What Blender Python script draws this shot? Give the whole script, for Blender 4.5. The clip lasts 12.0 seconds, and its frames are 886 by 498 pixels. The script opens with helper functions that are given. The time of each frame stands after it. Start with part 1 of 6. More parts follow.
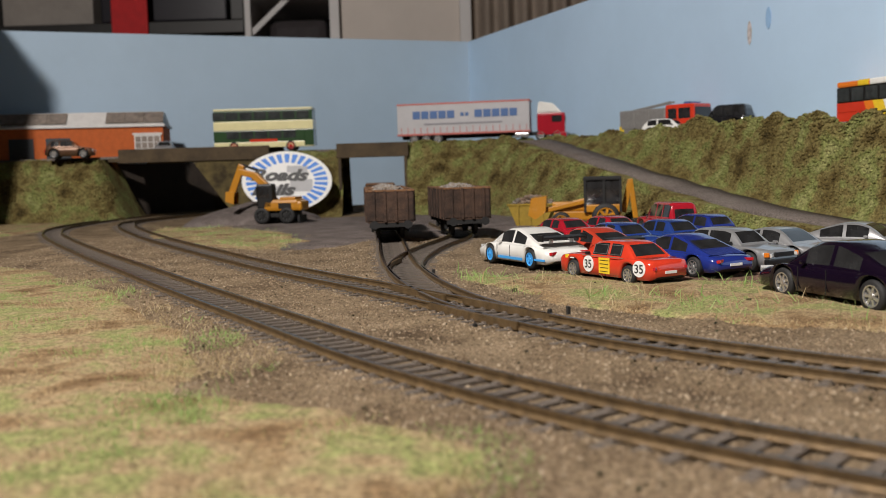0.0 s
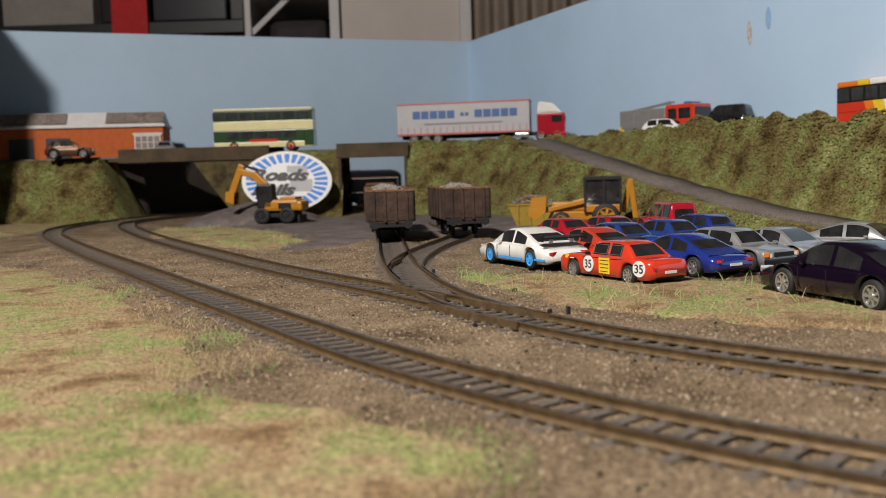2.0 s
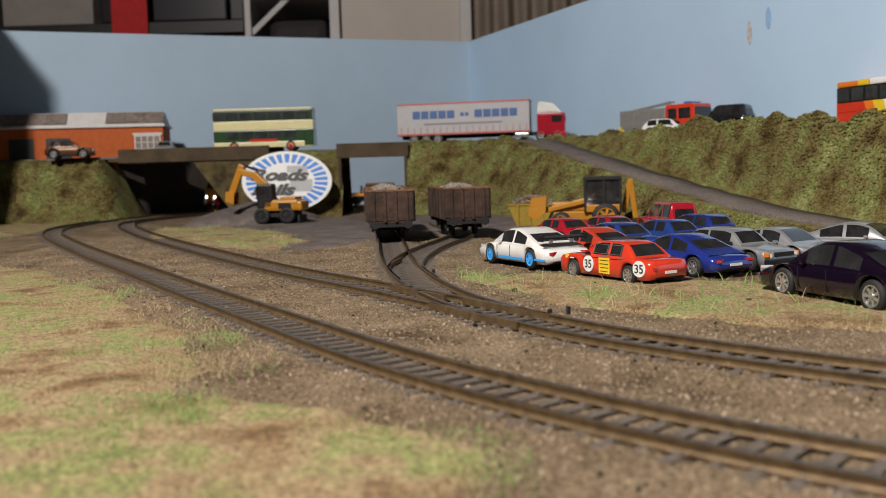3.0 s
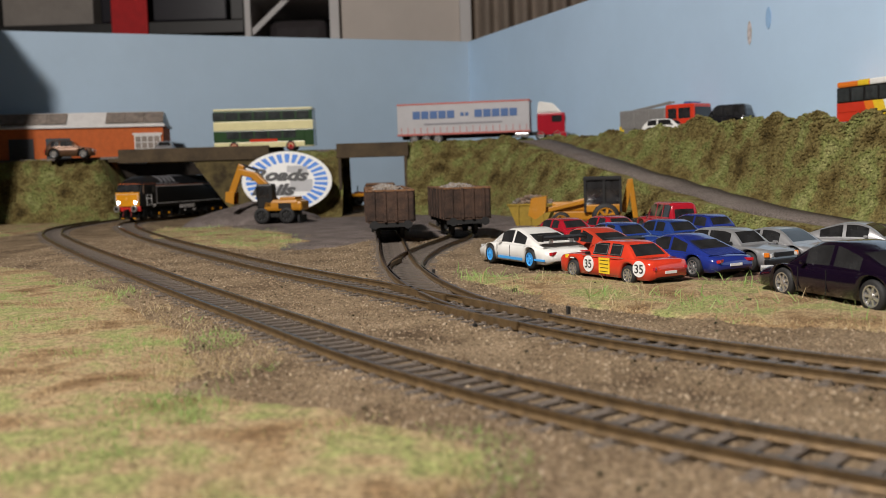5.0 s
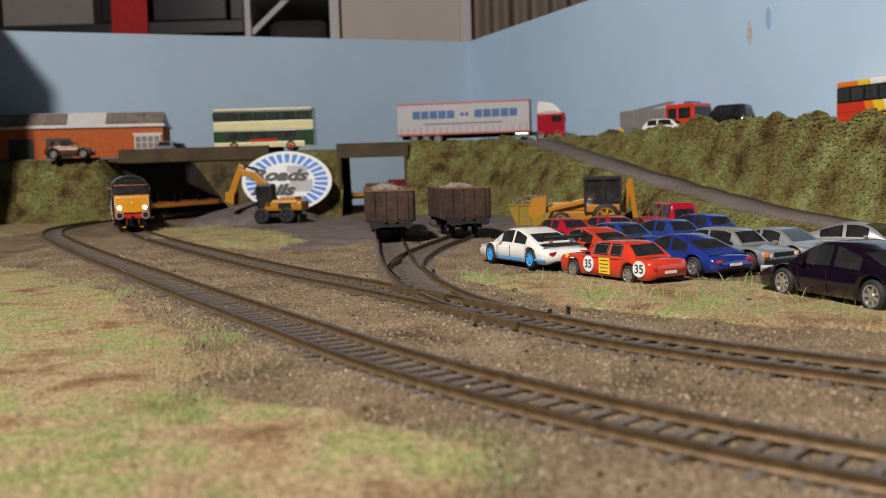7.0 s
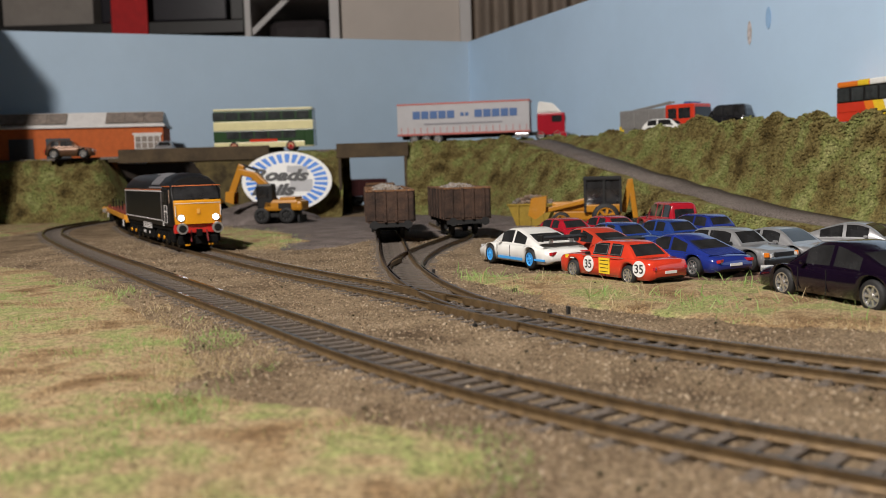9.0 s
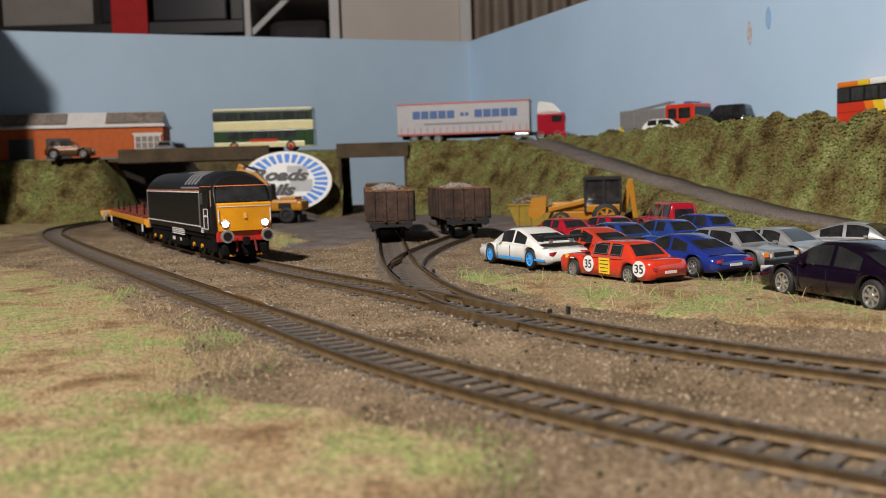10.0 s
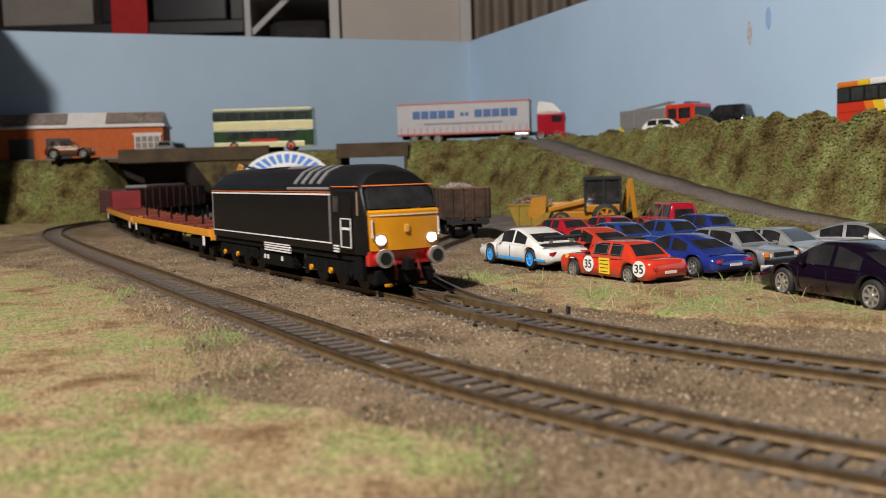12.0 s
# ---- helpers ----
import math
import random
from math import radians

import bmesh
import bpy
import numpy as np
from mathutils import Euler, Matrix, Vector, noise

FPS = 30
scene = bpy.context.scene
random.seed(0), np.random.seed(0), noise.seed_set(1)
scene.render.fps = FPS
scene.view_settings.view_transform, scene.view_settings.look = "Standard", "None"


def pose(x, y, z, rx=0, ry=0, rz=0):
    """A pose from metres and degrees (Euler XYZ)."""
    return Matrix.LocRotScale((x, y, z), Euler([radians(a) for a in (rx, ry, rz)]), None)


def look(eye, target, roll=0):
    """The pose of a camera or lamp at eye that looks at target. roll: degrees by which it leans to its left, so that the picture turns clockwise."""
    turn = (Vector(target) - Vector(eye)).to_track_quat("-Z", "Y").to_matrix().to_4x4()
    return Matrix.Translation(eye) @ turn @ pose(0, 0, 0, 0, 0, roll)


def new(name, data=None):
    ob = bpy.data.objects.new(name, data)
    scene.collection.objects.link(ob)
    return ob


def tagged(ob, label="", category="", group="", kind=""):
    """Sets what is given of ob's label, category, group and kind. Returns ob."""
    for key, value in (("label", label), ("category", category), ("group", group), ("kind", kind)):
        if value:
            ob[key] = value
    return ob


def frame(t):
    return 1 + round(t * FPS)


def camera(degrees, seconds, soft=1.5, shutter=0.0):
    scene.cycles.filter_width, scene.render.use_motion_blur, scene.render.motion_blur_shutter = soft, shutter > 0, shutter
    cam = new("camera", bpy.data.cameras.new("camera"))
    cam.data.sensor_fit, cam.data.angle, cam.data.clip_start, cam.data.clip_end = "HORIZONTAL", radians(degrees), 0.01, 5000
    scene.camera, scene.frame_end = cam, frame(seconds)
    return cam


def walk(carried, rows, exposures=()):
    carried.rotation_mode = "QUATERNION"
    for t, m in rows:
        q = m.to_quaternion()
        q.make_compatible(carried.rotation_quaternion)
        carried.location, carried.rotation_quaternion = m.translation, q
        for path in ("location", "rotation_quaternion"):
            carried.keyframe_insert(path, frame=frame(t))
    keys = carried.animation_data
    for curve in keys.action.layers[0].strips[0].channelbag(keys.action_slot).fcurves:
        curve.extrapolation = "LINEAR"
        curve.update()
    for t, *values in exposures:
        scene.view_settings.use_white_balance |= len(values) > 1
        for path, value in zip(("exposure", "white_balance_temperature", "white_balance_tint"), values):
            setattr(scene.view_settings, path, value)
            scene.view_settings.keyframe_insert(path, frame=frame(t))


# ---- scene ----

# Model railway layout, 1:76 scale, real sizes in metres. z = 0 is the baseboard's ground, the rail tops lie at RT.
RT = 0.0045
cam = camera(50, 12.0, soft=0.95, shutter=0.5)
EYE = Matrix.Translation((0, 0, 0.0510)) @ pose(0, 0, 0, 90 - 4.745, 0, 0) @ pose(0, 0, 0, 0, 0, -1.714)
walk(cam, [(0.0, EYE), (12.0, EYE)])
cam.data.dof.use_dof = True
cam.data.dof.focus_distance = 0.43
cam.data.dof.aperture_fstop = 23

# ---------- light: one warm ceiling lamp of the room, soft light of the room ----------
world = bpy.data.worlds.new("world")
world.use_nodes = True
world.node_tree.nodes["Background"].inputs[0].default_value = (0.75, 0.85, 1.0, 1)
world.node_tree.nodes["Background"].inputs[1].default_value = 0.25
scene.world = world
scene.view_settings.exposure = 0.0


def area(name, m, size, power, color):
    d = bpy.data.lights.new(name, "AREA")
    d.shape, d.size, d.energy, d.color = "DISK", size, power, color
    o = new(name, d)
    o.matrix_world = m
    return o


area("ceiling_lamp_light", look((-0.45, -0.34, 1.0), (-0.03, 0.5, 0)), 0.10, 34, (1.0, 0.935, 0.885))

# ---------- materials ----------
MATS = {}


def mat(name, color, rough=0.6, metal=0.0, var=0.0, scale=200.0, bump=0.0, bump_scale=600.0, color2=None, coat=0.0, spec=0.5, emit=0.0):
    if name in MATS:
        return MATS[name]
    m = bpy.data.materials.new(name)
    m.use_nodes = True
    nt = m.node_tree
    b = nt.nodes["Principled BSDF"]
    c = (*color, 1)
    b.inputs["Base Color"].default_value = c
    b.inputs["Roughness"].default_value = rough
    b.inputs["Metallic"].default_value = metal
    b.inputs["Coat Weight"].default_value = coat
    b.inputs["Specular IOR Level"].default_value = spec
    if emit:
        b.inputs["Emission Color"].default_value = c
        b.inputs["Emission Strength"].default_value = emit
    co = nt.nodes.new("ShaderNodeTexCoord")
    if var or color2:
        n = nt.nodes.new("ShaderNodeTexNoise")
        n.inputs["Scale"].default_value = scale
        n.inputs["Detail"].default_value = 6
        n.inputs["Roughness"].default_value = 0.65
        nt.links.new(co.outputs["Object"], n.inputs["Vector"])
        r = nt.nodes.new("ShaderNodeValToRGB")
        r.color_ramp.elements[0].position, r.color_ramp.elements[1].position = 0.32, 0.68
        c2 = color2 if color2 else color
        r.color_ramp.elements[0].color = (*[v * (1 - var) for v in color], 1)
        r.color_ramp.elements[1].color = (*[min(1, v * (1 + var)) for v in c2], 1)
        nt.links.new(n.outputs["Fac"], r.inputs["Fac"])
        nt.links.new(r.outputs["Color"], b.inputs["Base Color"])
    if bump:
        n2 = nt.nodes.new("ShaderNodeTexNoise")
        n2.inputs["Scale"].default_value = bump_scale
        n2.inputs["Detail"].default_value = 4
        nt.links.new(co.outputs["Object"], n2.inputs["Vector"])
        bp = nt.nodes.new("ShaderNodeBump")
        bp.inputs["Strength"].default_value = bump
        bp.inputs["Distance"].default_value = 0.001
        nt.links.new(n2.outputs["Fac"], bp.inputs["Height"])
        nt.links.new(bp.outputs["Normal"], b.inputs["Normal"])
    MATS[name] = m
    return m


# ---------- mesh helpers ----------
def part(name, bm, material, parent=None, label="", smooth=False):
    me = bpy.data.meshes.new(name)
    if smooth:
        for fc in bm.faces:
            fc.smooth = True
    bm.normal_update()
    bm.to_mesh(me)
    bm.free()
    for m in (material if isinstance(material, (list, tuple)) else [material]):
        me.materials.append(m)
    o = new(name, me)
    if parent:
        o.parent = parent
    if label:
        o["label"] = label
    return o


def box(bm, x0, x1, y0, y1, z0, z1, bev=0.0, mi=0):
    vs = [bm.verts.new((x, y, z)) for z in (z0, z1) for y in (y0, y1) for x in (x0, x1)]
    fs = [bm.faces.new([vs[i] for i in q]) for q in ((0, 2, 3, 1), (4, 5, 7, 6), (0, 1, 5, 4), (2, 6, 7, 3), (0, 4, 6, 2), (1, 3, 7, 5))]
    for fc in fs:
        fc.material_index = mi
    if bev:
        bmesh.ops.bevel(bm, geom=list({e for fc in fs for e in fc.edges}), offset=bev, segments=2, affect="EDGES", profile=0.6)
    return bm


def cyl(bm, p, q, r, n=16, r2=None, cap=True, mi=0):
    p, q = Vector(p), Vector(q)
    d = q - p
    m = Matrix.Translation((p + q) / 2) @ d.to_track_quat("Z", "Y").to_matrix().to_4x4()
    k = len(bm.faces)
    bmesh.ops.create_cone(bm, cap_ends=cap, segments=n, radius1=r, radius2=r if r2 is None else r2, depth=d.length, matrix=m)
    bm.faces.ensure_lookup_table()
    for i in range(k, len(bm.faces)):
        bm.faces[i].material_index = mi
    return bm


def empty(name, m, label="", category="", group="", kind=""):
    o = new(name)
    o.empty_display_size = 0.01
    o.matrix_world = m
    return tagged(o, label, category, group, kind)


def spline(pts, step=0.004):
    """Catmull-Rom through plan points, resampled evenly."""
    P = np.array(pts, float)
    P = np.vstack([2 * P[0] - P[1], P, 2 * P[-1] - P[-2]])
    out = []
    for i in range(1, len(P) - 2):
        for t in np.linspace(0, 1, 40, endpoint=False):
            a, b, c, d = P[i - 1], P[i], P[i + 1], P[i + 2]
            out.append(0.5 * (2 * b + (c - a) * t + (2 * a - 5 * b + 4 * c - d) * t * t + (3 * b - a - 3 * c + d) * t ** 3))
    out.append(P[-2])
    out = np.array(out)
    s = np.concatenate([[0], np.cumsum(np.linalg.norm(np.diff(out, axis=0), axis=1))])
    u = np.arange(0, s[-1], step)
    return np.stack([np.interp(u, s, out[:, k]) for k in range(2)], 1)


def smooth_path(P, n):
    for _ in range(n):
        Q = P.copy()
        Q[1:-1] = (P[:-2] + 2 * P[1:-1] + P[2:]) / 4
        P = Q
    return P


# ---------- the lines of the track ----------
LOOP = [(-0.015 + 0.33 * -math.cos(radians(a)), 1.06 + 0.33 * math.sin(radians(a))) for a in (0, 14, 28, 42, 56, 69)]
HX, HY = -0.133 + 0.934 * 0.068 + 0.358 * 0.14, 1.368 + 0.358 * 0.068 - 0.934 * 0.14
END = [(-0.133 + 0.934 * 0.035, 1.368 + 0.358 * 0.035)] + [(HX + 0.14 * math.sin(radians(a - 21)), HY + 0.14 * math.cos(radians(a - 21))) for a in (0, 22, 44, 66, 88)]
END += [(END[-1][0] + 0.3675 * d, END[-1][1] - 0.93 * d) for d in (0.1, 0.3, 0.6, 0.95)]
PATH_B = smooth_path(spline([(0.20, 0.118), (0.15, 0.158), (0.0970, 0.2067), (0.0645, 0.2405), (0.0412, 0.2705), (0.0111, 0.3229), (-0.0224, 0.3809),
    (-0.0709, 0.4593), (-0.1153, 0.5387), (-0.1857, 0.6721), (-0.2403, 0.7819), (-0.300, 0.915), (-0.332, 1.0)] + LOOP + END), 30)
LOOP_A = [(0.0 + 0.40 * -math.cos(radians(a)), 1.11 + 0.40 * math.sin(radians(a))) for a in (0, 14, 28, 42, 56)]
PATH_A = smooth_path(spline([(0.16, 0.075), (0.11, 0.107), (0.0672, 0.143), (0.0413, 0.167), (0.008, 0.2072), (-0.0204, 0.2485), (-0.0517, 0.3033), (-0.1061, 0.3983),
    (-0.1659, 0.5058), (-0.2155, 0.5942), (-0.300, 0.752), (-0.3629, 0.8823), (-0.392, 0.98)] + LOOP_A), 30)
PATH_S = smooth_path(spline([(0.0198, 0.3077), (0.005, 0.345), (-0.010, 0.405), (-0.020, 0.470), (-0.028, 0.550), (-0.036, 0.660), (-0.048, 0.80), (-0.058, 0.93)]), 10)
PATH_T = smooth_path(spline([(-0.0105, 0.41), (-0.019, 0.47), (-0.016, 0.53), (-0.005, 0.60), (0.009, 0.66), (0.0145, 0.71), (0.008, 0.77), (-0.004, 0.86)]), 10)


def normals(P):
    T = np.gradient(P, axis=0)
    T /= np.linalg.norm(T, axis=1)[:, None]
    return np.stack([-T[:, 1], T[:, 0]], 1), T


rail_m = mat("rail_steel", (0.145, 0.095, 0.046), 0.45, 0.4, 0.35, 300, 0.3, 1500)
head_m = mat("rail_head", (0.16, 0.13, 0.11), 0.2, 0.9, 0.2, 200)
sleeper_m = mat("sleeper_plastic", (0.105, 0.086, 0.070), 0.8, 0, 0.4, 250, 0.5, 1500)


def rail(P, off, parent):
    N, T = normals(P)
    C = P + N * off
    prof = [(-0.0009, 0.0), (0.0009, 0.0), (0.0009, 0.0003), (0.0003, 0.0008), (0.0003, 0.0018), (0.0006, 0.0020), (0.0006, 0.0026), (-0.0006, 0.0026), (-0.0006, 0.0020), (-0.0003, 0.0018), (-0.0003, 0.0008), (-0.0009, 0.0003)]
    bm = bmesh.new()
    rows = [[bm.verts.new((C[i][0] + N[i][0] * a, C[i][1] + N[i][1] * a, RT - 0.0026 + z)) for a, z in prof] for i in range(len(C))]
    n = len(prof)
    for i in range(len(C) - 1):
        for k in range(n):
            fc = bm.faces.new((rows[i][k], rows[i][(k + 1) % n], rows[i + 1][(k + 1) % n], rows[i + 1][k]))
            fc.material_index = 1 if k == 6 else 0
    bm.faces.new(rows[0]), bm.faces.new(rows[-1][::-1])
    bmesh.ops.recalc_face_normals(bm, faces=bm.faces)
    return part("rail", bm, [rail_m, head_m], parent)


def track(name, P, label):
    t = empty(name, Matrix(), label, "railway track")
    rail(P, -0.00825, t), rail(P, 0.00825, t)
    return t


track_a = track("railway_track", PATH_A, "curved rusty model railway track on brown ballast")
track_b = track("railway_track", PATH_B, "curved rusty model railway track with a turnout on brown ballast")
track_s = track("siding_track", PATH_S, "rusty siding track beside grey gravel under wagons")
track_t = track("siding_track", PATH_T, "rusty siding track branching to a parked wagon")

# ---------- ground ----------
def mixmat(name, stops, scale, bump, bump_scale, rough=0.95, fine=900.0):
    """Soil and scatter: coarse patches of several colours, fine grain on top, strong relief."""
    m = bpy.data.materials.new(name)
    m.use_nodes = True
    nt = m.node_tree
    b = nt.nodes["Principled BSDF"]
    b.inputs["Roughness"].default_value = rough
    b.inputs["Specular IOR Level"].default_value = 0.2
    co = nt.nodes.new("ShaderNodeTexCoord")

    def noi(sc, det, ro):
        n = nt.nodes.new("ShaderNodeTexNoise")
        n.inputs["Scale"].default_value, n.inputs["Detail"].default_value, n.inputs["Roughness"].default_value = sc, det, ro
        nt.links.new(co.outputs["Object"], n.inputs["Vector"])
        return n
    n1, n2, n3 = noi(scale, 5, 0.6), noi(fine, 3, 0.7), noi(bump_scale, 5, 0.7)
    r = nt.nodes.new("ShaderNodeValToRGB")
    el = r.color_ramp.elements
    while len(el) < len(stops):
        el.new(0.5)
    for e, (p, c) in zip(el, stops):
        e.position, e.color = p, (*c, 1)
    nt.links.new(n1.outputs["Fac"], r.inputs["Fac"])
    r2 = nt.nodes.new("ShaderNodeValToRGB")
    r2.color_ramp.elements[0].position, r2.color_ramp.elements[1].position = 0.3, 0.7
    r2.color_ramp.elements[0].color, r2.color_ramp.elements[1].color = (0.30, 0.28, 0.26, 1), (1.62, 1.62, 1.6, 1)
    nt.links.new(n2.outputs["Fac"], r2.inputs["Fac"])
    mx = nt.nodes.new("ShaderNodeMix")
    mx.data_type, mx.blend_type = "RGBA", "MULTIPLY"
    mx.inputs[0].default_value = 1.0
    nt.links.new(r.outputs["Color"], mx.inputs[6])
    nt.links.new(r2.outputs["Color"], mx.inputs[7])
    nt.links.new(mx.outputs[2], b.inputs["Base Color"])
    bp = nt.nodes.new("ShaderNodeBump")
    bp.inputs["Strength"].default_value, bp.inputs["Distance"].default_value = bump, 0.001
    nt.links.new(n3.outputs["Fac"], bp.inputs["Height"])
    nt.links.new(bp.outputs["Normal"], b.inputs["Normal"])
    return m


def islandmat(name, cols, rough=0.9, spec=0.2):
    """One colour of the list for each small loose piece."""
    m = bpy.data.materials.new(name)
    m.use_nodes = True
    nt = m.node_tree
    b = nt.nodes["Principled BSDF"]
    b.inputs["Roughness"].default_value = rough
    b.inputs["Specular IOR Level"].default_value = spec
    g = nt.nodes.new("ShaderNodeNewGeometry")
    r = nt.nodes.new("ShaderNodeValToRGB")
    el = r.color_ramp.elements
    while len(el) < len(cols):
        el.new(0.5)
    for k, c in enumerate(cols):
        el[k].position, el[k].color = k / (len(cols) - 1), (*c, 1)
    nt.links.new(g.outputs["Random Per Island"], r.inputs["Fac"])
    nt.links.new(r.outputs["Color"], b.inputs["Base Color"])
    return m


rng = np.random.default_rng(5)
soil_m = mixmat("ballast_soil", [(0.30, (0.095, 0.064, 0.038)), (0.45, (0.18, 0.13, 0.08)), (0.58, (0.24, 0.178, 0.112)), (0.72, (0.31, 0.235, 0.155))], 30, 1.0, 900)
gravel_m = mixmat("grey_gravel", [(0.35, (0.11, 0.092, 0.085)), (0.65, (0.19, 0.16, 0.15))], 40, 0.6, 900)
park_m = mixmat("car_park_clay", [(0.35, (0.13, 0.075, 0.055)), (0.65, (0.20, 0.12, 0.085))], 30, 0.6, 900)
bank_m = mixmat("bank_scatter", [(0.28, (0.030, 0.022, 0.008)), (0.40, (0.105, 0.078, 0.026)), (0.50, (0.175, 0.148, 0.056)), (0.58, (0.165, 0.182, 0.058)), (0.68, (0.26, 0.26, 0.105)), (0.80, (0.17, 0.13, 0.05))], 42, 0.7, 700, fine=650)
road_m = mixmat("grey_road", [(0.35, (0.125, 0.105, 0.095)), (0.65, (0.175, 0.15, 0.135))], 25, 0.3, 900)
grassbase_m = mixmat("short_turf", [(0.28, (0.13, 0.075, 0.035)), (0.40, (0.27, 0.18, 0.095)), (0.50, (0.36, 0.27, 0.155)), (0.60, (0.25, 0.27, 0.10)), (0.74, (0.40, 0.31, 0.18))], 40, 1.0, 700)


def fbm(x, y, s):
    return noise.fractal(Vector((x * s, y * s, 3.1)), 1.0, 2.0, 4)


def relief(name, x0, x1, y0, y1, step, height, material, label, category, kind="structure"):
    xs, ys = np.arange(x0, x1 + step / 2, step), np.arange(y0, y1 + step / 2, step)
    vs, fs, nx = [], [], len(xs)
    for y in ys:
        for x in xs:
            vs.append((x, y, height(x, y)))
    for j in range(len(ys) - 1):
        for i in range(nx - 1):
            a = j * nx + i
            fs.append((a, a + 1, a + nx + 1, a + nx))
    me = bpy.data.meshes.new(name)
    me.from_pydata(vs, [], fs)
    me.materials.append(material)
    for p in me.polygons:
        p.use_smooth = True
    return tagged(new(name, me), label, category, kind=kind)


ALLP = np.vstack([PATH_A, PATH_B, PATH_S, PATH_T])[::2]


GX, GY, GS = np.arange(-0.78, 0.76, 0.003), np.arange(0.0, 1.56, 0.003), 0.003
NEAR = np.full((len(GY), len(GX)), 9.0)
for q in ALLP:
    NEAR = np.minimum(NEAR, np.hypot(GX[None, :] - q[0], GY[:, None] - q[1]))


def near_track(x, y):
    i, j = min(len(GX) - 2, max(0, int((x + 0.78) / GS))), min(len(GY) - 2, max(0, int(y / GS)))
    u, v = (x - GX[i]) / GS, (y - GY[j]) / GS
    return float((NEAR[j, i] * (1 - u) + NEAR[j, i + 1] * u) * (1 - v) + (NEAR[j + 1, i] * (1 - u) + NEAR[j + 1, i + 1] * u) * v)


def soil_height(x, y):
    d = near_track(x, y)
    k = min(1.0, max(0.0, (d - 0.019) / 0.02))
    return ((0.0018 if d > 0.0105 else 0.0011) + 0.0003 * fbm(x, y, 120)) * (1 - k) + k * (0.0008 * fbm(x, y, 40) + 0.0006 * fbm(x, y, 160))


bm = bmesh.new()
box(bm, -1.3, 0.85, -0.45, 1.95, -0.025, -0.003)
tagged(part("baseboard", bm, mat("plywood", (0.35, 0.24, 0.14), 0.7, 0, 0.2, 20)), "plywood baseboard under the model landscape", "baseboard", kind="structure")
relief("ground", -0.75, 0.72, 0.02, 1.5, 0.004, soil_height, soil_m, "brown ballast and soil ground of a model railway", "ground")


def patch(name, cx, cy, rx, ry, rot, z, material, label, category, seed, n=90, rings=14, rise=None):
    """A flat patch of scatter with a ragged outline."""
    bm = bmesh.new()
    c, s = math.cos(radians(rot)), math.sin(radians(rot))
    rows = []
    for k in range(rings + 1):
        row = []
        for i in range(n):
            a = 2 * math.pi * i / n
            w = 1 + 0.30 * noise.noise(Vector((math.cos(a) * 2 + seed, math.sin(a) * 2, seed))) + 0.08 * noise.noise(Vector((math.cos(a) * 9, math.sin(a) * 9, seed)))
            u = k / rings
            x, y = rx * w * u * math.cos(a), ry * w * u * math.sin(a)
            px, py = cx + c * x - s * y, cy + s * x + c * y
            zz = z * (1 if u < 0.85 else (1 - u) / 0.15) - (0.0012 if u > 0.99 else 0) + 0.0004 * fbm(px, py, 90)
            if rise:
                zz += rise * max(0, 1 - u) ** 0.9
            row.append(bm.verts.new((px, py, zz)))
        rows.append(row)
    for k in range(rings):
        for i in range(n):
            j = (i + 1) % n
            if k == 0:
                if i == 0:
                    bm.faces.new(rows[1])
                continue
            bm.faces.new((rows[k][i], rows[k + 1][i], rows[k + 1][j], rows[k][j]))
    for v in rows[0]:
        bm.verts.remove(v)
    bmesh.ops.recalc_face_normals(bm, faces=bm.faces)
    for fc in bm.faces:
        if fc.normal.z < 0:
            fc.normal_flip()
    return tagged(part(name, bm, material, smooth=True), label, category, kind="structure")


patch("gravel_yard", -0.075, 0.88, 0.20, 0.22, -15, 0.0022, gravel_m, "grey gravel yard surface round the sidings", "gravel", 1)
patch("car_park", 0.155, 0.47, 0.095, 0.16, 20, 0.0014, park_m, "reddish brown clay surface under parked cars", "car park", 2)
patch("foreground_turf", -0.225, 0.345, 0.115, 0.30, 33, 0.0016, grassbase_m, "dry yellow-green turf patch beside the track", "turf", 3)
patch("foreground_turf", -0.06, 0.16, 0.075, 0.055, -30, 0.0016, grassbase_m, "dry yellow-green turf patch beside the track", "turf", 4)
patch("verge_turf", 0.105, 0.345, 0.045, 0.135, 42, 0.0016, grassbase_m, "dry grass verge between track and car park", "turf", 5)
patch("verge_turf", -0.19, 0.80, 0.055, 0.17, 28, 0.0026, grassbase_m, "dry grass strip between track and gravel", "turf", 6)
patch("bank_turf", 0.195, 0.62, 0.03, 0.12, 14, 0.0026, grassbase_m, "dry grass at the foot of the ramp", "turf", 7)
patch("bank_turf", -0.50, 1.0, 0.10, 0.17, 10, 0.0026, grassbase_m, "dry grass beside the outer track", "turf", 8)

# ---------- sleepers: each one a part ----------
sl_me = {}


def sleeper_mesh(i):
    if i not in sl_me:
        bm = bmesh.new()
        box(bm, -0.0149 - 0.0006 * (i - 1), 0.0149, -0.0014, 0.0014, -0.0012, 0.0008)
        for sgn in (-1, 1):
            for d in (-1, 1):
                box(bm, sgn * 0.00825 + d * 0.0019 - 0.0006, sgn * 0.00825 + d * 0.0019 + 0.0006, -0.0009, 0.0009, 0.0008, 0.0013)
        me = bpy.data.meshes.new("sleeper")
        bm.to_mesh(me)
        bm.free()
        me.materials.append(sleeper_m)
        sl_me[i] = me
    return sl_me[i]


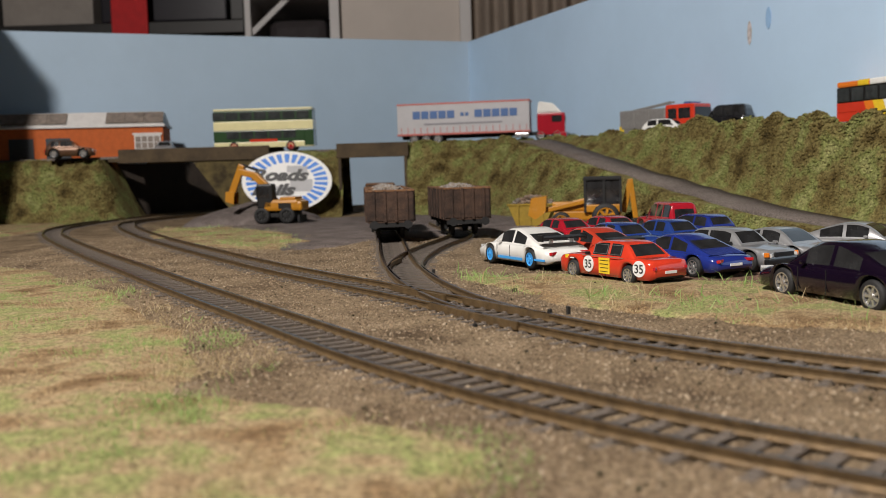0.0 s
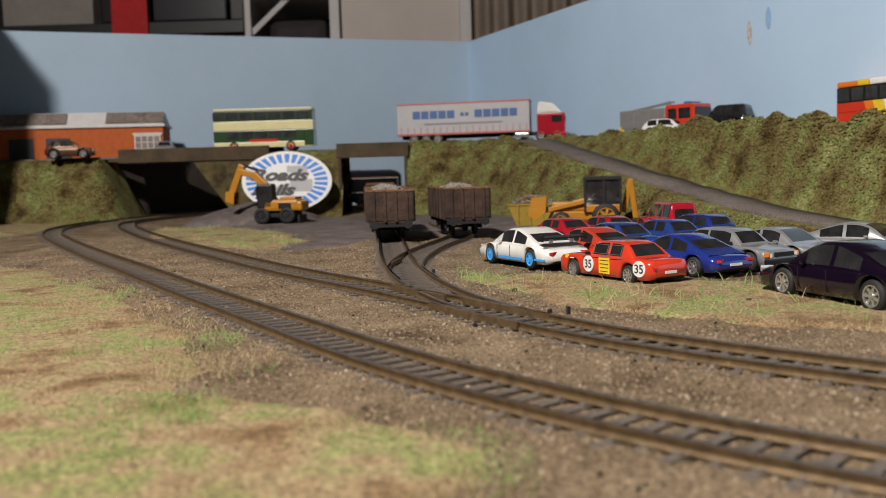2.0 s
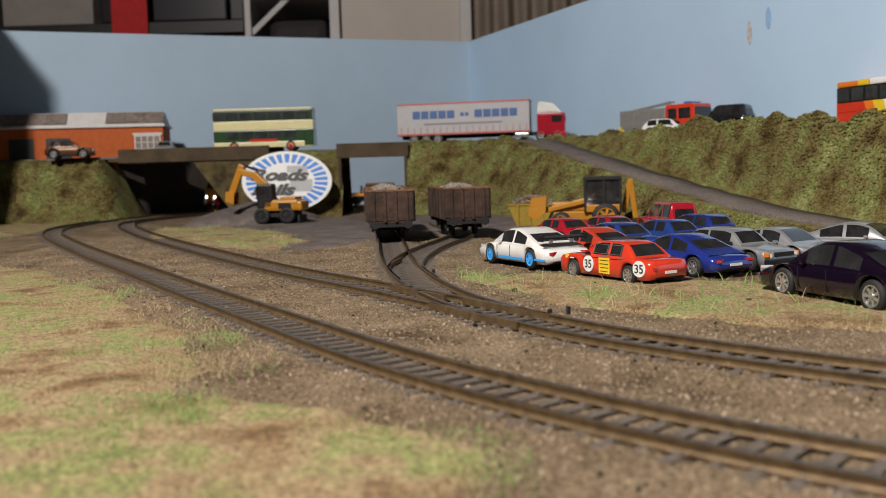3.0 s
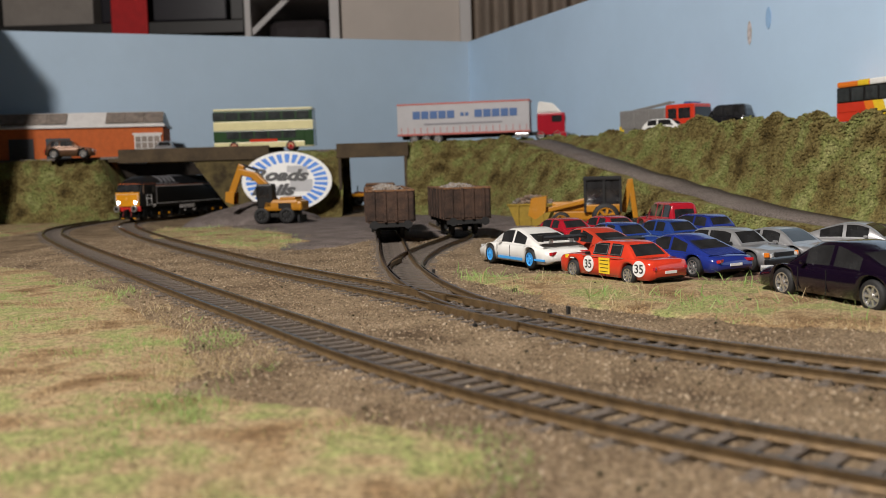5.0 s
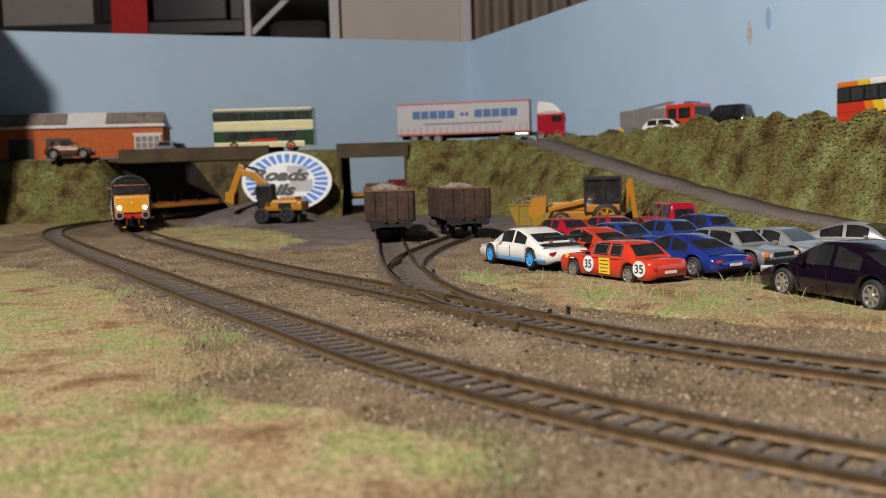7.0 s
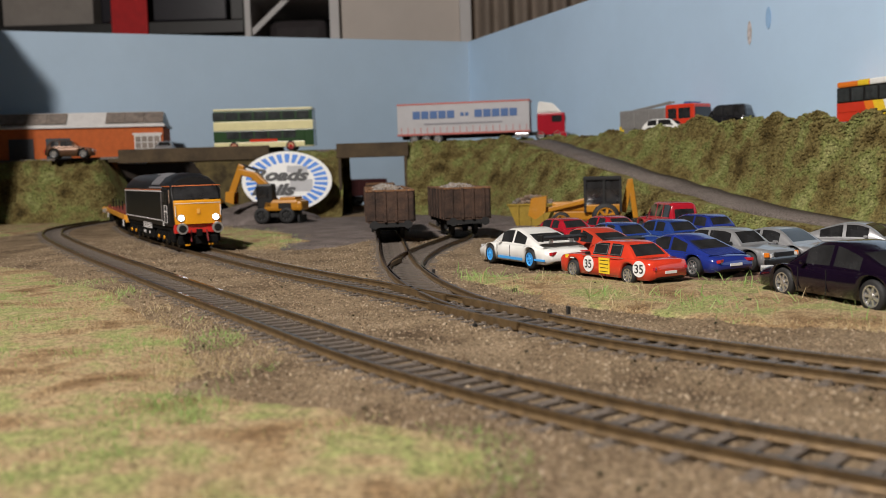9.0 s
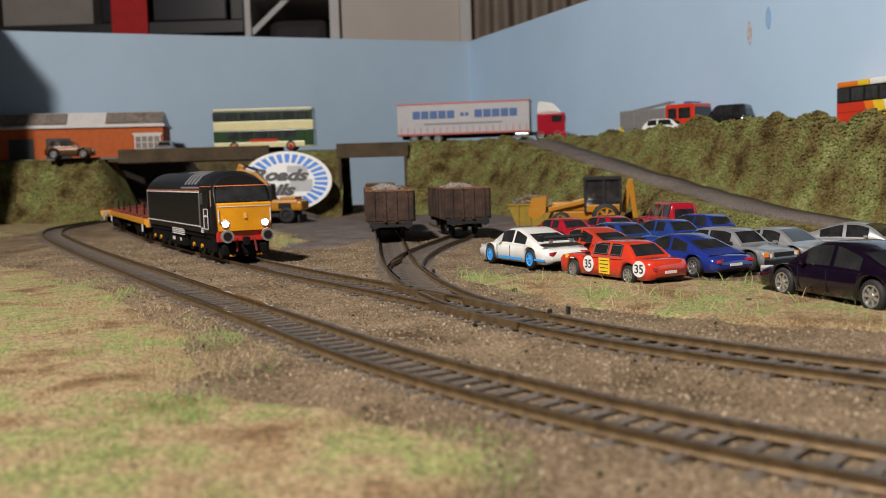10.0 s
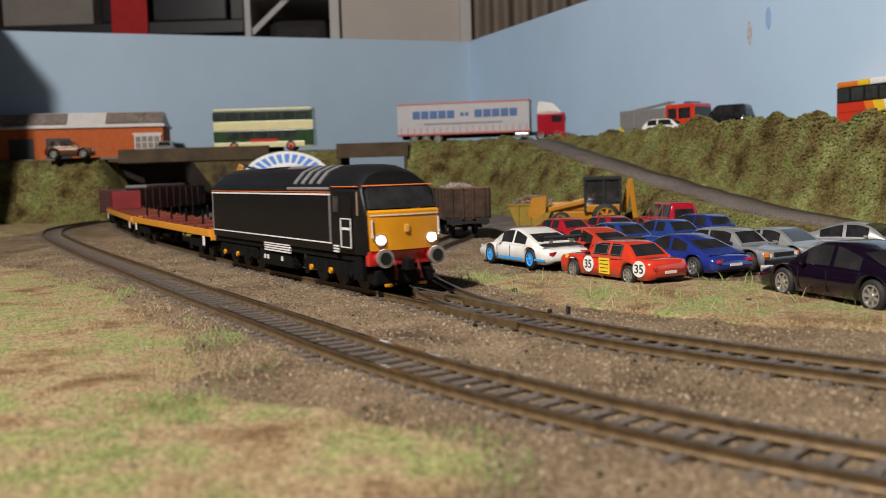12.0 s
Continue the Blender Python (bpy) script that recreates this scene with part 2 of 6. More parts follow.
def sleepers(P, parent, limit=290, skip=0, pitch=0.0068):
    N, T = normals(P)
    s = np.concatenate([[0], np.cumsum(np.linalg.norm(np.diff(P, axis=0), axis=1))])
    n = 0
    u = 0.002 + skip
    while u < s[-1] - 0.002 and n < limit:
        x, y = np.interp(u, s, P[:, 0]), np.interp(u, s, P[:, 1])
        tx, ty = np.interp(u, s, T[:, 0]), np.interp(u, s, T[:, 1])
        o = new("sleeper", sleeper_mesh(n % 3))
        o.parent = parent
        o.matrix_local = Matrix.Translation((x, y, RT - 0.0034 + random.uniform(-0.0002, 0.0002))) @ pose(0, 0, 0, 0, 0, math.degrees(math.atan2(ty, tx)) - 90 + random.uniform(-1.5, 1.5))
        u += pitch
        n += 1


sleepers(PATH_A, track_a, 190)
sleepers(PATH_B, track_b, 220)
sleepers(PATH_S, track_s, 90, 0.075)
sleepers(PATH_T, track_t, 75, 0.04)

# turnout parts: switch blades, frog, check rails, tie bar and its pins
tm = mat("turnout_black", (0.03, 0.028, 0.026), 0.6, 0.2, 0.3, 300)


def bent(name, pts, w, z0, z1, material, parent):
    P = spline(pts, 0.003)
    N, T = normals(P)
    bm = bmesh.new()
    rows = [[bm.verts.new((P[i][0] + N[i][0] * a, P[i][1] + N[i][1] * a, z)) for a, z in ((-w, z0), (w, z0), (w, z1), (-w, z1))] for i in range(len(P))]
    for i in range(len(P) - 1):
        for k in range(4):
            bm.faces.new((rows[i][k], rows[i][(k + 1) % 4], rows[i + 1][(k + 1) % 4], rows[i + 1][k]))
    bm.faces.new(rows[0]), bm.faces.new(rows[-1][::-1])
    bmesh.ops.recalc_face_normals(bm, faces=bm.faces)
    return part(name, bm, material, parent)


bent("check_rail", [(-0.0275, 0.462), (-0.0262, 0.492), (-0.0225, 0.515)], 0.0005, 0.002, RT, rail_m, track_s)
bent("check_rail", [(0.0005, 0.352), (-0.012, 0.372), (-0.022, 0.392)], 0.0005, 0.002, RT, rail_m, track_b)
bent("switch_blade", [(0.0335, 0.300), (0.018, 0.325), (0.006, 0.345)], 0.0005, 0.002, RT, rail_m, track_b)
bent("switch_blade", [(0.022, 0.285), (0.006, 0.312), (-0.006, 0.336)], 0.0005, 0.002, RT, rail_m, track_b)
bm = bmesh.new()
box(bm, -0.011, 0.0125, -0.0008, 0.0008, 0.0012, 0.0024, 0.0002)
o = part("tie_bar", bm, tm, track_b)
o.matrix_local = pose(0.0255, 0.3005, 0, 0, 0, 31)
for x, y, hh in ((0.0345, 0.3095, 0.0045), (0.0415, 0.3165, 0.0042), (-0.0048, 0.449, 0.0042), (0.0093, 0.2945, 0.0030)):
    bm = bmesh.new()
    box(bm, -0.0006, 0.0006, -0.0006, 0.0006, 0, hh, 0.0002)
    o = tagged(part("point_pin", bm, tm), "black turnout pin standing in the ballast", "pin", "turnout pins")
    o.matrix_world = pose(x, y, 0, 0, 0, 30)

# ---------- backdrop boards ----------
U, V = Vector((0.93, 0.3675, 0)), Vector((0.3675, -0.93, 0))
CORNER = Vector((0.0505, 1.538, 0))
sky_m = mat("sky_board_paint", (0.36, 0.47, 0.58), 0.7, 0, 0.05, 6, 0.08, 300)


def slab(name, a, b, z0, z1, th, material, label, category, kind="structure"):
    a, b = Vector((a[0], a[1], 0)), Vector((b[0], b[1], 0))
    d = (b - a).normalized()
    n = Vector((-d.y, d.x, 0)) * th
    bm = bmesh.new()
    vs = [bm.verts.new((p.x, p.y, z)) for z in (z0, z1) for p in (a, b, b + n, a + n)]
    for q in ((0, 3, 2, 1), (4, 5, 6, 7), (0, 1, 5, 4), (1, 2, 6, 5), (2, 3, 7, 6), (3, 0, 4, 7)):
        bm.faces.new([vs[i] for i in q])
    return tagged(part(name, bm, material), label, category, kind=kind)


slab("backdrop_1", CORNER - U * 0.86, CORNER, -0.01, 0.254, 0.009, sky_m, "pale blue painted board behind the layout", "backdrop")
# lit copy of the board paint: stronger lamplight on the right put into the colour
sky_lit_m = mat("sky_board_paint_lit", (0.46, 0.63, 0.82), 0.7, 0, 0.05, 6, 0.08, 300)
right_board = slab("backdrop_2", CORNER, CORNER + V * 1.5, -0.01, 0.254, 0.009, sky_lit_m, "blue painted board beside the layout", "backdrop")
# added out of view at the left, only to throw a shadow on the backdrop
slab("shadow_board", (-0.640, 1.268), (-0.517, 0.985), -0.01, 0.335, 0.009, sky_m, "blue board added out of view to shade the left backdrop", "backdrop")
stain_m = mat("brown_scuff", (0.50, 0.46, 0.46), 0.8, 0, 0.3, 300)
ring_m = mat("blue_sticker", (0.28, 0.46, 0.70), 0.6, 0, 0.1, 200)

# ---------- banks, road and ramp ----------
ROAD = np.array([(-0.80, 1.20, 0.0775), (-0.42, 1.205, 0.0785), (-0.12, 1.205, 0.0800), (0.055, 1.175, 0.0825), (0.112, 1.095, 0.081), (0.1545, 0.912, 0.055),
    (0.2025, 0.792, 0.0305), (0.2295, 0.672, 0.016), (0.2605, 0.592, 0.008), (0.31, 0.47, 0.001)])


def road_at(x, y):
    """Signed distance to the road's middle line (positive: towards the backdrop) and its height there."""
    best = (9, 0, 0)
    for k in range(len(ROAD) - 1):
        a, b = ROAD[k], ROAD[k + 1]
        ax, ay, bx, by = a[0], a[1], b[0], b[1]
        L2 = (bx - ax) ** 2 + (by - ay) ** 2
        t = min(1, max(0, ((x - ax) * (bx - ax) + (y - ay) * (by - ay)) / L2))
        qx, qy = ax + t * (bx - ax), ay + t * (by - ay)
        d = math.hypot(x - qx, y - qy)
        if d < best[0]:
            side = (bx - ax) * (y - ay) - (by - ay) * (x - ax)
            best = (d, 1 if side > 0 else -1, a[2] + t * (b[2] - a[2]))
    return best[0] * best[1], best[2]


def sm(t):
    t = min(1, max(0, t))
    return t * t * (3 - 2 * t)


def bank_height(x, y):
    d, r = road_at(x, y)
    n = 0.0065 * fbm(x, y, 32) + 0.0032 * fbm(x, y, 80)
    if abs(d) <= 0.024:
        return r - 0.001 + 0.0004 * fbm(x, y, 60)
    if d > 0:
        crest = 0.0850 - 0.0030 * sm((x - 0.23) / 0.08) + 0.002 * math.sin(x * 60) if x > 0.13 else 0.084
        k = sm((d - 0.024) / 0.028)
        back = 0.0765 if x > 0.13 else 0.084
        z = r + (crest - r) * k
        z = z + (back - z) * sm((d - 0.050) / 0.016)
        return z + n * min(1, (d - 0.024) / 0.02) * (1 - 0.9 * sm((d - 0.055) / 0.02))
    run = 0.008 + r * 0.70
    lip = 0.0075 * sm((x + 0.06) / 0.02) * (1 - sm((x - 0.075) / 0.03)) * math.exp(-((-d - 0.034) / 0.008) ** 2)
    k = sm((-d - 0.024) / run)
    return r * (1 - k) - 0.004 * sm((-d - 0.024 - run) / 0.01) + lip + n * min(1, (-d - 0.024) / 0.012) * (1 - k)


relief("bank_1", -0.04, 0.62, 0.50, 1.55, 0.005, bank_height, bank_m, "mossy green and brown embankment with a ramp", "embankment")


def bank_end(slope_l, slope_r, x0, x1):
    def h(x, y):
        d, r = road_at(x, y)
        base = bank_height(x, y) if d < 0.024 else r * (1 - sm((d - 0.03) / 0.03))
        el = 1 if slope_l <= 0 else min(1, (x - x0) / slope_l)
        er = 1 if slope_r <= 0 else min(1, (x1 - x) / slope_r)
        return base * max(0, min(el, er)) - 0.001
    return h


relief("bank_2", -0.78, -0.385, 1.02, 1.28, 0.006, bank_end(0, 0.035, -0.78, -0.385), bank_m, "mossy green embankment beside the bridge", "embankment")
relief("bank_3", -0.262, -0.118, 1.02, 1.28, 0.006, bank_end(0.030, 0.0, -0.262, -0.118), bank_m, "mossy brown embankment between two bridge openings", "embankment")


def road_strip(name, k0, k1, half, material, label):
    P = spline([(p[0], p[1]) for p in ROAD], 0.008)
    bm = bmesh.new()
    N, T = normals(P)
    rows = []
    for i in range(len(P)):
        if not k0 <= P[i][0] <= k1:
            continue
        z = road_at(P[i][0], P[i][1])[1] + 0.0012
        w = half * (1 + 0.30 * noise.noise(Vector((P[i][0] * 30, P[i][1] * 30, 0))))
        rows.append([bm.verts.new((P[i][0] + N[i][0] * a, P[i][1] + N[i][1] * a, zz)) for a, zz in ((-w, z - 0.003), (-w, z), (0, z + 0.0003), (w, z), (w, z - 0.003))])
    for a, b in zip(rows, rows[1:]):
        for k in range(4):
            bm.faces.new((a[k], a[k + 1], b[k + 1], b[k]))
    bmesh.ops.recalc_face_normals(bm, faces=bm.faces)
    return tagged(part(name, bm, material, smooth=True), label, "road", kind="structure")


road_strip("road", -0.79, 0.40, 0.0172, road_m, "grey asphalt road along the bank and down a ramp")

# scatter clumps on the banks


def scatter(name, places, shape, material, label, category):
    """Many small pieces joined: shape(k) gives verts and faces, places gives position, size and turn."""
    vs, fs = [], []
    for k, (x, y, z, s, a, tilt) in enumerate(places):
        pv, pf = shape(k)
        c, sn = math.cos(a), math.sin(a)
        ct, st = math.cos(tilt), math.sin(tilt)
        o = len(vs)
        for (px, py, pz) in pv:
            px, pz = ct * px + st * pz, -st * px + ct * pz
            vs.append((x + s * (c * px - sn * py), y + s * (sn * px + c * py), z + s * pz))
        fs.extend([tuple(o + i for i in q) for q in pf])
    me = bpy.data.meshes.new(name)
    me.from_pydata(vs, [], fs)
    me.materials.append(material)
    return tagged(new(name, me), label, category, kind="stuff")


def lumps():
    out = []
    for k in range(8):
        bm = bmesh.new()
        bmesh.ops.create_icosphere(bm, subdivisions=1, radius=1)
        r = random.Random(k)
        v = [(p.co.x * r.uniform(0.55, 1.35), p.co.y * r.uniform(0.55, 1.35), p.co.z * r.uniform(0.45, 1.1)) for p in bm.verts]
        idx = {p: i for i, p in enumerate(bm.verts)}
        out.append((v, [tuple(idx[p] for p in fc.verts) for fc in bm.faces]))
        bm.free()
    return out


LUMPS = lumps()


def on_bank(x0, x1, y0, y1, h, n, size, seed):
    r = random.Random(seed)
    out = []
    while len(out) < n:
        x, y = r.uniform(x0, x1), r.uniform(y0, y1)
        d, rz = road_at(x, y)
        if abs(d) < 0.027:
            continue
        z = h(x, y)
        if z < 0.004 or d > 0.056:
            continue
        out.append((x, y, z, size * r.uniform(0.5, 1.5), r.uniform(0, 6.3), r.uniform(-0.5, 0.5)))
    return out


scatter("bank_foliage", on_bank(-0.04, 0.60, 0.52, 1.3, bank_height, 22000, 0.0012, 1), lambda k: LUMPS[k % 8], bank_m, "mossy foam foliage clumps on the embankment", "foliage")
scatter("bank_foliage", on_bank(-0.78, -0.40, 1.03, 1.22, bank_end(0, 0.035, -0.78, -0.385), 7000, 0.0012, 2), lambda k: LUMPS[k % 8], bank_m, "mossy foam foliage clumps beside the bridge", "foliage")
scatter("bank_foliage", on_bank(-0.258, -0.12, 1.03, 1.22, bank_end(0.030, 0, -0.262, -0.118), 4500, 0.0012, 3), lambda k: LUMPS[k % 8], bank_m, "mossy foam foliage clumps between bridge openings", "foliage")

# ---------- the two bridges ----------
beam_m = mat("stained_timber", (0.062, 0.042, 0.021), 0.85, 0, 0.4, 60, 0.5, 400)
dark_m = mat("dark_brown_card", (0.036, 0.026, 0.019), 0.9, 0, 0.3, 40, 0.3, 300)
bridge = empty("road_bridge", Matrix(), "dark timber road bridge over two tracks", "bridge")
bm = bmesh.new()
box(bm, -0.385, -0.205, 1.142, 1.150, 0.0705, 0.0868, 0.0006)
part("parapet_beam", bm, beam_m, bridge)
bm = bmesh.new()
box(bm, -0.40, -0.20, 1.150, 1.252, 0.0725, 0.0765)
part("deck", bm, beam_m, bridge)
bm = bmesh.new()
box(bm, -0.385, -0.205, 1.252, 1.258, 0.0705, 0.0868, 0.0006)
part("parapet_beam", bm, beam_m, bridge)
slab("tunnel_lining", (-0.50, 1.17), (-0.325, 1.365), 0, 0.0715, 0.004, dark_m, "dark brown card lining inside the bridge", "lining")
slab("tunnel_lining", (-0.325, 1.365), (-0.19, 1.42), 0, 0.0715, 0.004, dark_m, "dark brown card lining inside the bridge", "lining")
bm = bmesh.new()
vs = [bm.verts.new((x, y, z)) for y in (1.128, 1.134) for x, z in ((-0.292, 0.0690), (-0.215, 0.0690), (-0.215, 0.0), (-0.242, 0.0))]
for q in ((0, 1, 2, 3), (7, 6, 5, 4), (0, 4, 5, 1), (1, 5, 6, 2), (2, 6, 7, 3), (3, 7, 4, 0)):
    bm.faces.new([vs[i] for i in q])
bmesh.ops.recalc_face_normals(bm, faces=bm.faces)
part("wing_wall", bm, mat("mossy_card", (0.060, 0.042, 0.018), 0.95, 0, 0.5, 50, 0.8, 500, color2=(0.11, 0.085, 0.03)), bridge, "brown mossy wing wall")
bridge2 = empty("gantry_bridge", Matrix(), "narrow dark timber bridge on two thin posts", "bridge")
bm = bmesh.new()
box(bm, -0.124, -0.038, 1.142, 1.150, 0.0690, 0.0862, 0.0006)
part("parapet_beam", bm, beam_m, bridge2)
bm = bmesh.new()
box(bm, -0.124, -0.038, 1.150, 1.235, 0.0725, 0.0765)
part("deck", bm, beam_m, bridge2)
for x in (-0.1225, -0.0435):
    bm = bmesh.new()
    box(bm, x, x + 0.0035, 1.143, 1.149, 0, 0.0690, 0.0004)
    part("post", bm, beam_m, bridge2)

# ---------- vehicles ----------
glass_m = mat("tinted_toy_glass", (0.022, 0.022, 0.023), 0.06, 0, 0.5, 90, spec=0.7)
bus_glass = mat("bus_glass", (0.04, 0.044, 0.044), 0.12, 0, 0.5, 70, spec=0.5)
tyre_m = mat("black_rubber", (0.015, 0.015, 0.015), 0.7, 0, 0.2, 400, 0.2, 1500)
under_m = mat("dark_underside", (0.012, 0.012, 0.012), 0.8)
chrome_m = mat("silver_plate", (0.62, 0.61, 0.60), 0.25, 0.8)
lens_red = mat("red_lens", (0.45, 0.015, 0.02), 0.15, 0, coat=0.8)
lens_clear = mat("clear_lens", (0.7, 0.7, 0.68), 0.1, 0.3, coat=0.8)
lens_amber = mat("amber_lens", (0.8, 0.22, 0.02), 0.15, coat=0.8)
white_m = mat("white_print", (0.8, 0.8, 0.78), 0.5, 0, 0.05, 300)
black_m = mat("black_print", (0.012, 0.012, 0.012), 0.4)
yellow_m = mat("yellow_print", (0.80, 0.55, 0.03), 0.45, 0, 0.08, 300)
seam_m = mat("panel_gap", (0.01, 0.01, 0.01), 0.6)


def paint(name, c, rough=0.18, metal=0.0, coat=0.9):
    return mat(name, c, rough, metal, 0.08, 60, 0.03, 1500, coat=coat)


def lettering(s, size, material, parent, m, name="lettering", bold=0.0, slant=0.0):
    cu = bpy.data.curves.new(name, "FONT")
    cu.body, cu.size, cu.align_x, cu.align_y, cu.extrude, cu.offset = s, size, "CENTER", "CENTER", size * 0.01, size * 0.012 + bold
    cu.shear = slant
    tmp = new(name, cu)
    bpy.context.view_layer.update()
    me = bpy.data.meshes.new_from_object(tmp.evaluated_get(bpy.context.evaluated_depsgraph_get()))
    bpy.data.objects.remove(tmp)
    me.materials.clear()
    me.materials.append(material)
    o = new(name, me)
    o.parent = parent
    o.matrix_local = m
    return o


def curve_at(pts, u):
    xs, ys = [p[0] for p in pts], [p[1] for p in pts]
    # smooth monotone blend between the given heights
    n = len(xs)
    sl = [(ys[k + 1] - ys[k]) / (xs[k + 1] - xs[k]) for k in range(n - 1)]
    g = [sl[0]] + [(2 * sl[k - 1] * sl[k] / (sl[k - 1] + sl[k]) if sl[k - 1] * sl[k] > 0 else 0.0) for k in range(1, n - 1)] + [sl[-1]]
    for k in range(n - 1):
        if u <= xs[k + 1]:
            w = xs[k + 1] - xs[k]
            t = min(1, max(0, (u - xs[k]) / w))
            return (2 * t ** 3 - 3 * t * t + 1) * ys[k] + (t ** 3 - 2 * t * t + t) * w * g[k] + (3 * t * t - 2 * t ** 3) * ys[k + 1] + (t ** 3 - t * t) * w * g[k + 1]
    return ys[-1]


STYLE = {
    # deck: height of bonnet and boot line; roof: height of cabin line; u = 0 at the tail, 1 at the nose; heights as share of H
    "fastback": dict(deck=[(0, .36), (.03, .50), (.12, .56), (.35, .60), (.62, .60), (.80, .56), (.93, .46), (1, .28)], roof=[(.08, .56), (.22, .72), (.36, .90), (.48, 1.0), (.56, .99), (.62, .93), (.76, .58)],
        wheels=(.205, .77), rad=.262, posts=[(.30, .46), (.485, .64)], end=.24, screen=.60, rear=.34, belt=.60),
    "sedan": dict(deck=[(0, .44), (.02, .60), (.10, .63), (.30, .64), (.62, .64), (.85, .62), (.97, .56), (1, .40)], roof=[(.17, .63), (.29, .95), (.36, 1.0), (.50, 1.0), (.58, .96), (.70, .63)],
        wheels=(.21, .80), rad=.245, posts=[(.30, .42), (.445, .60)], end=.24, screen=.60, rear=.28, belt=.64),
    "hatch": dict(deck=[(0, .42), (.02, .60), (.10, .62), (.30, .63), (.62, .63), (.84, .58), (.97, .52), (1, .35)], roof=[(.03, .62), (.14, .95), (.22, 1.0), (.46, 1.0), (.55, .95), (.70, .62)],
        wheels=(.19, .80), rad=.25, posts=[(.13, .30), (.325, .57)], end=.10, screen=.57, rear=.13, belt=.63),
    "offroad": dict(deck=[(0, .42), (.02, .58), (.10, .60), (.60, .60), (.88, .57), (.97, .54), (1, .38)], roof=[(.01, .60), (.05, .95), (.10, 1.0), (.50, 1.0), (.57, .95), (.68, .60)],
        wheels=(.20, .80), rad=.235, posts=[(.05, .22), (.245, .40), (.425, .59)], end=.05, screen=.585, rear=.045, belt=.60),
}


brake_m = mat("brake_shadow_grey", (0.10, 0.10, 0.10), 0.5, 0.5)


def wheel(name, parent, r, w, x, y, rim_m):
    sgn = 1 if y > 0 else -1
    bm = bmesh.new()
    prof = [(r * 0.66, -w / 2), (r * 0.93, -w / 2), (r, -w * 0.32), (r, w * 0.32), (r * 0.93, w / 2), (r * 0.66, w / 2)]
    n = 24
    rings = [[bm.verts.new((q * math.cos(2 * math.pi * i / n), b, q * math.sin(2 * math.pi * i / n))) for q, b in prof] for i in range(n)]
    for i in range(n):
        for k in range(len(prof) - 1):
            bm.faces.new((rings[i][k], rings[i][k + 1], rings[(i + 1) % n][k + 1], rings[(i + 1) % n][k]))
    bmesh.ops.recalc_face_normals(bm, faces=bm.faces)
    wh = part(name, bm, tyre_m, parent, smooth=True)
    wh.matrix_local = Matrix.Translation((x, y, r))
    bm = bmesh.new()
    f = sgn * w / 2
    cyl(bm, (0, f * 0.2, 0), (0, f * 0.45, 0), r * 0.66, 20, mi=1)
    for k in range(7):
        a = 2 * math.pi * k / 7
        k0 = len(bm.verts)
        box(bm, r * 0.10, r * 0.64, min(f * 0.4, f * 0.9), max(f * 0.4, f * 0.9), -r * 0.095, r * 0.095, 0)
        bm.verts.ensure_lookup_table()
        bmesh.ops.rotate(bm, verts=bm.verts[k0:], cent=(0, 0, 0), matrix=Matrix.Rotation(a, 3, "Y"))
    cyl(bm, (0, f * 0.4, 0), (0, f * 1.0, 0), r * 0.17, 12)
    n2 = 24
    ra = [[bm.verts.new((q * r * math.cos(2 * math.pi * i / n2), b, q * r * math.sin(2 * math.pi * i / n2))) for q, b in ((.58, f * .5), (.60, f * 1.02), (.68, f * 1.04), (.69, f * .6))] for i in range(n2)]
    for i in range(n2):
        for k in range(3):
            bm.faces.new((ra[i][k], ra[i][k + 1], ra[(i + 1) % n2][k + 1], ra[(i + 1) % n2][k]))
    part("rim", bm, [rim_m, brake_m], wh)
    return wh


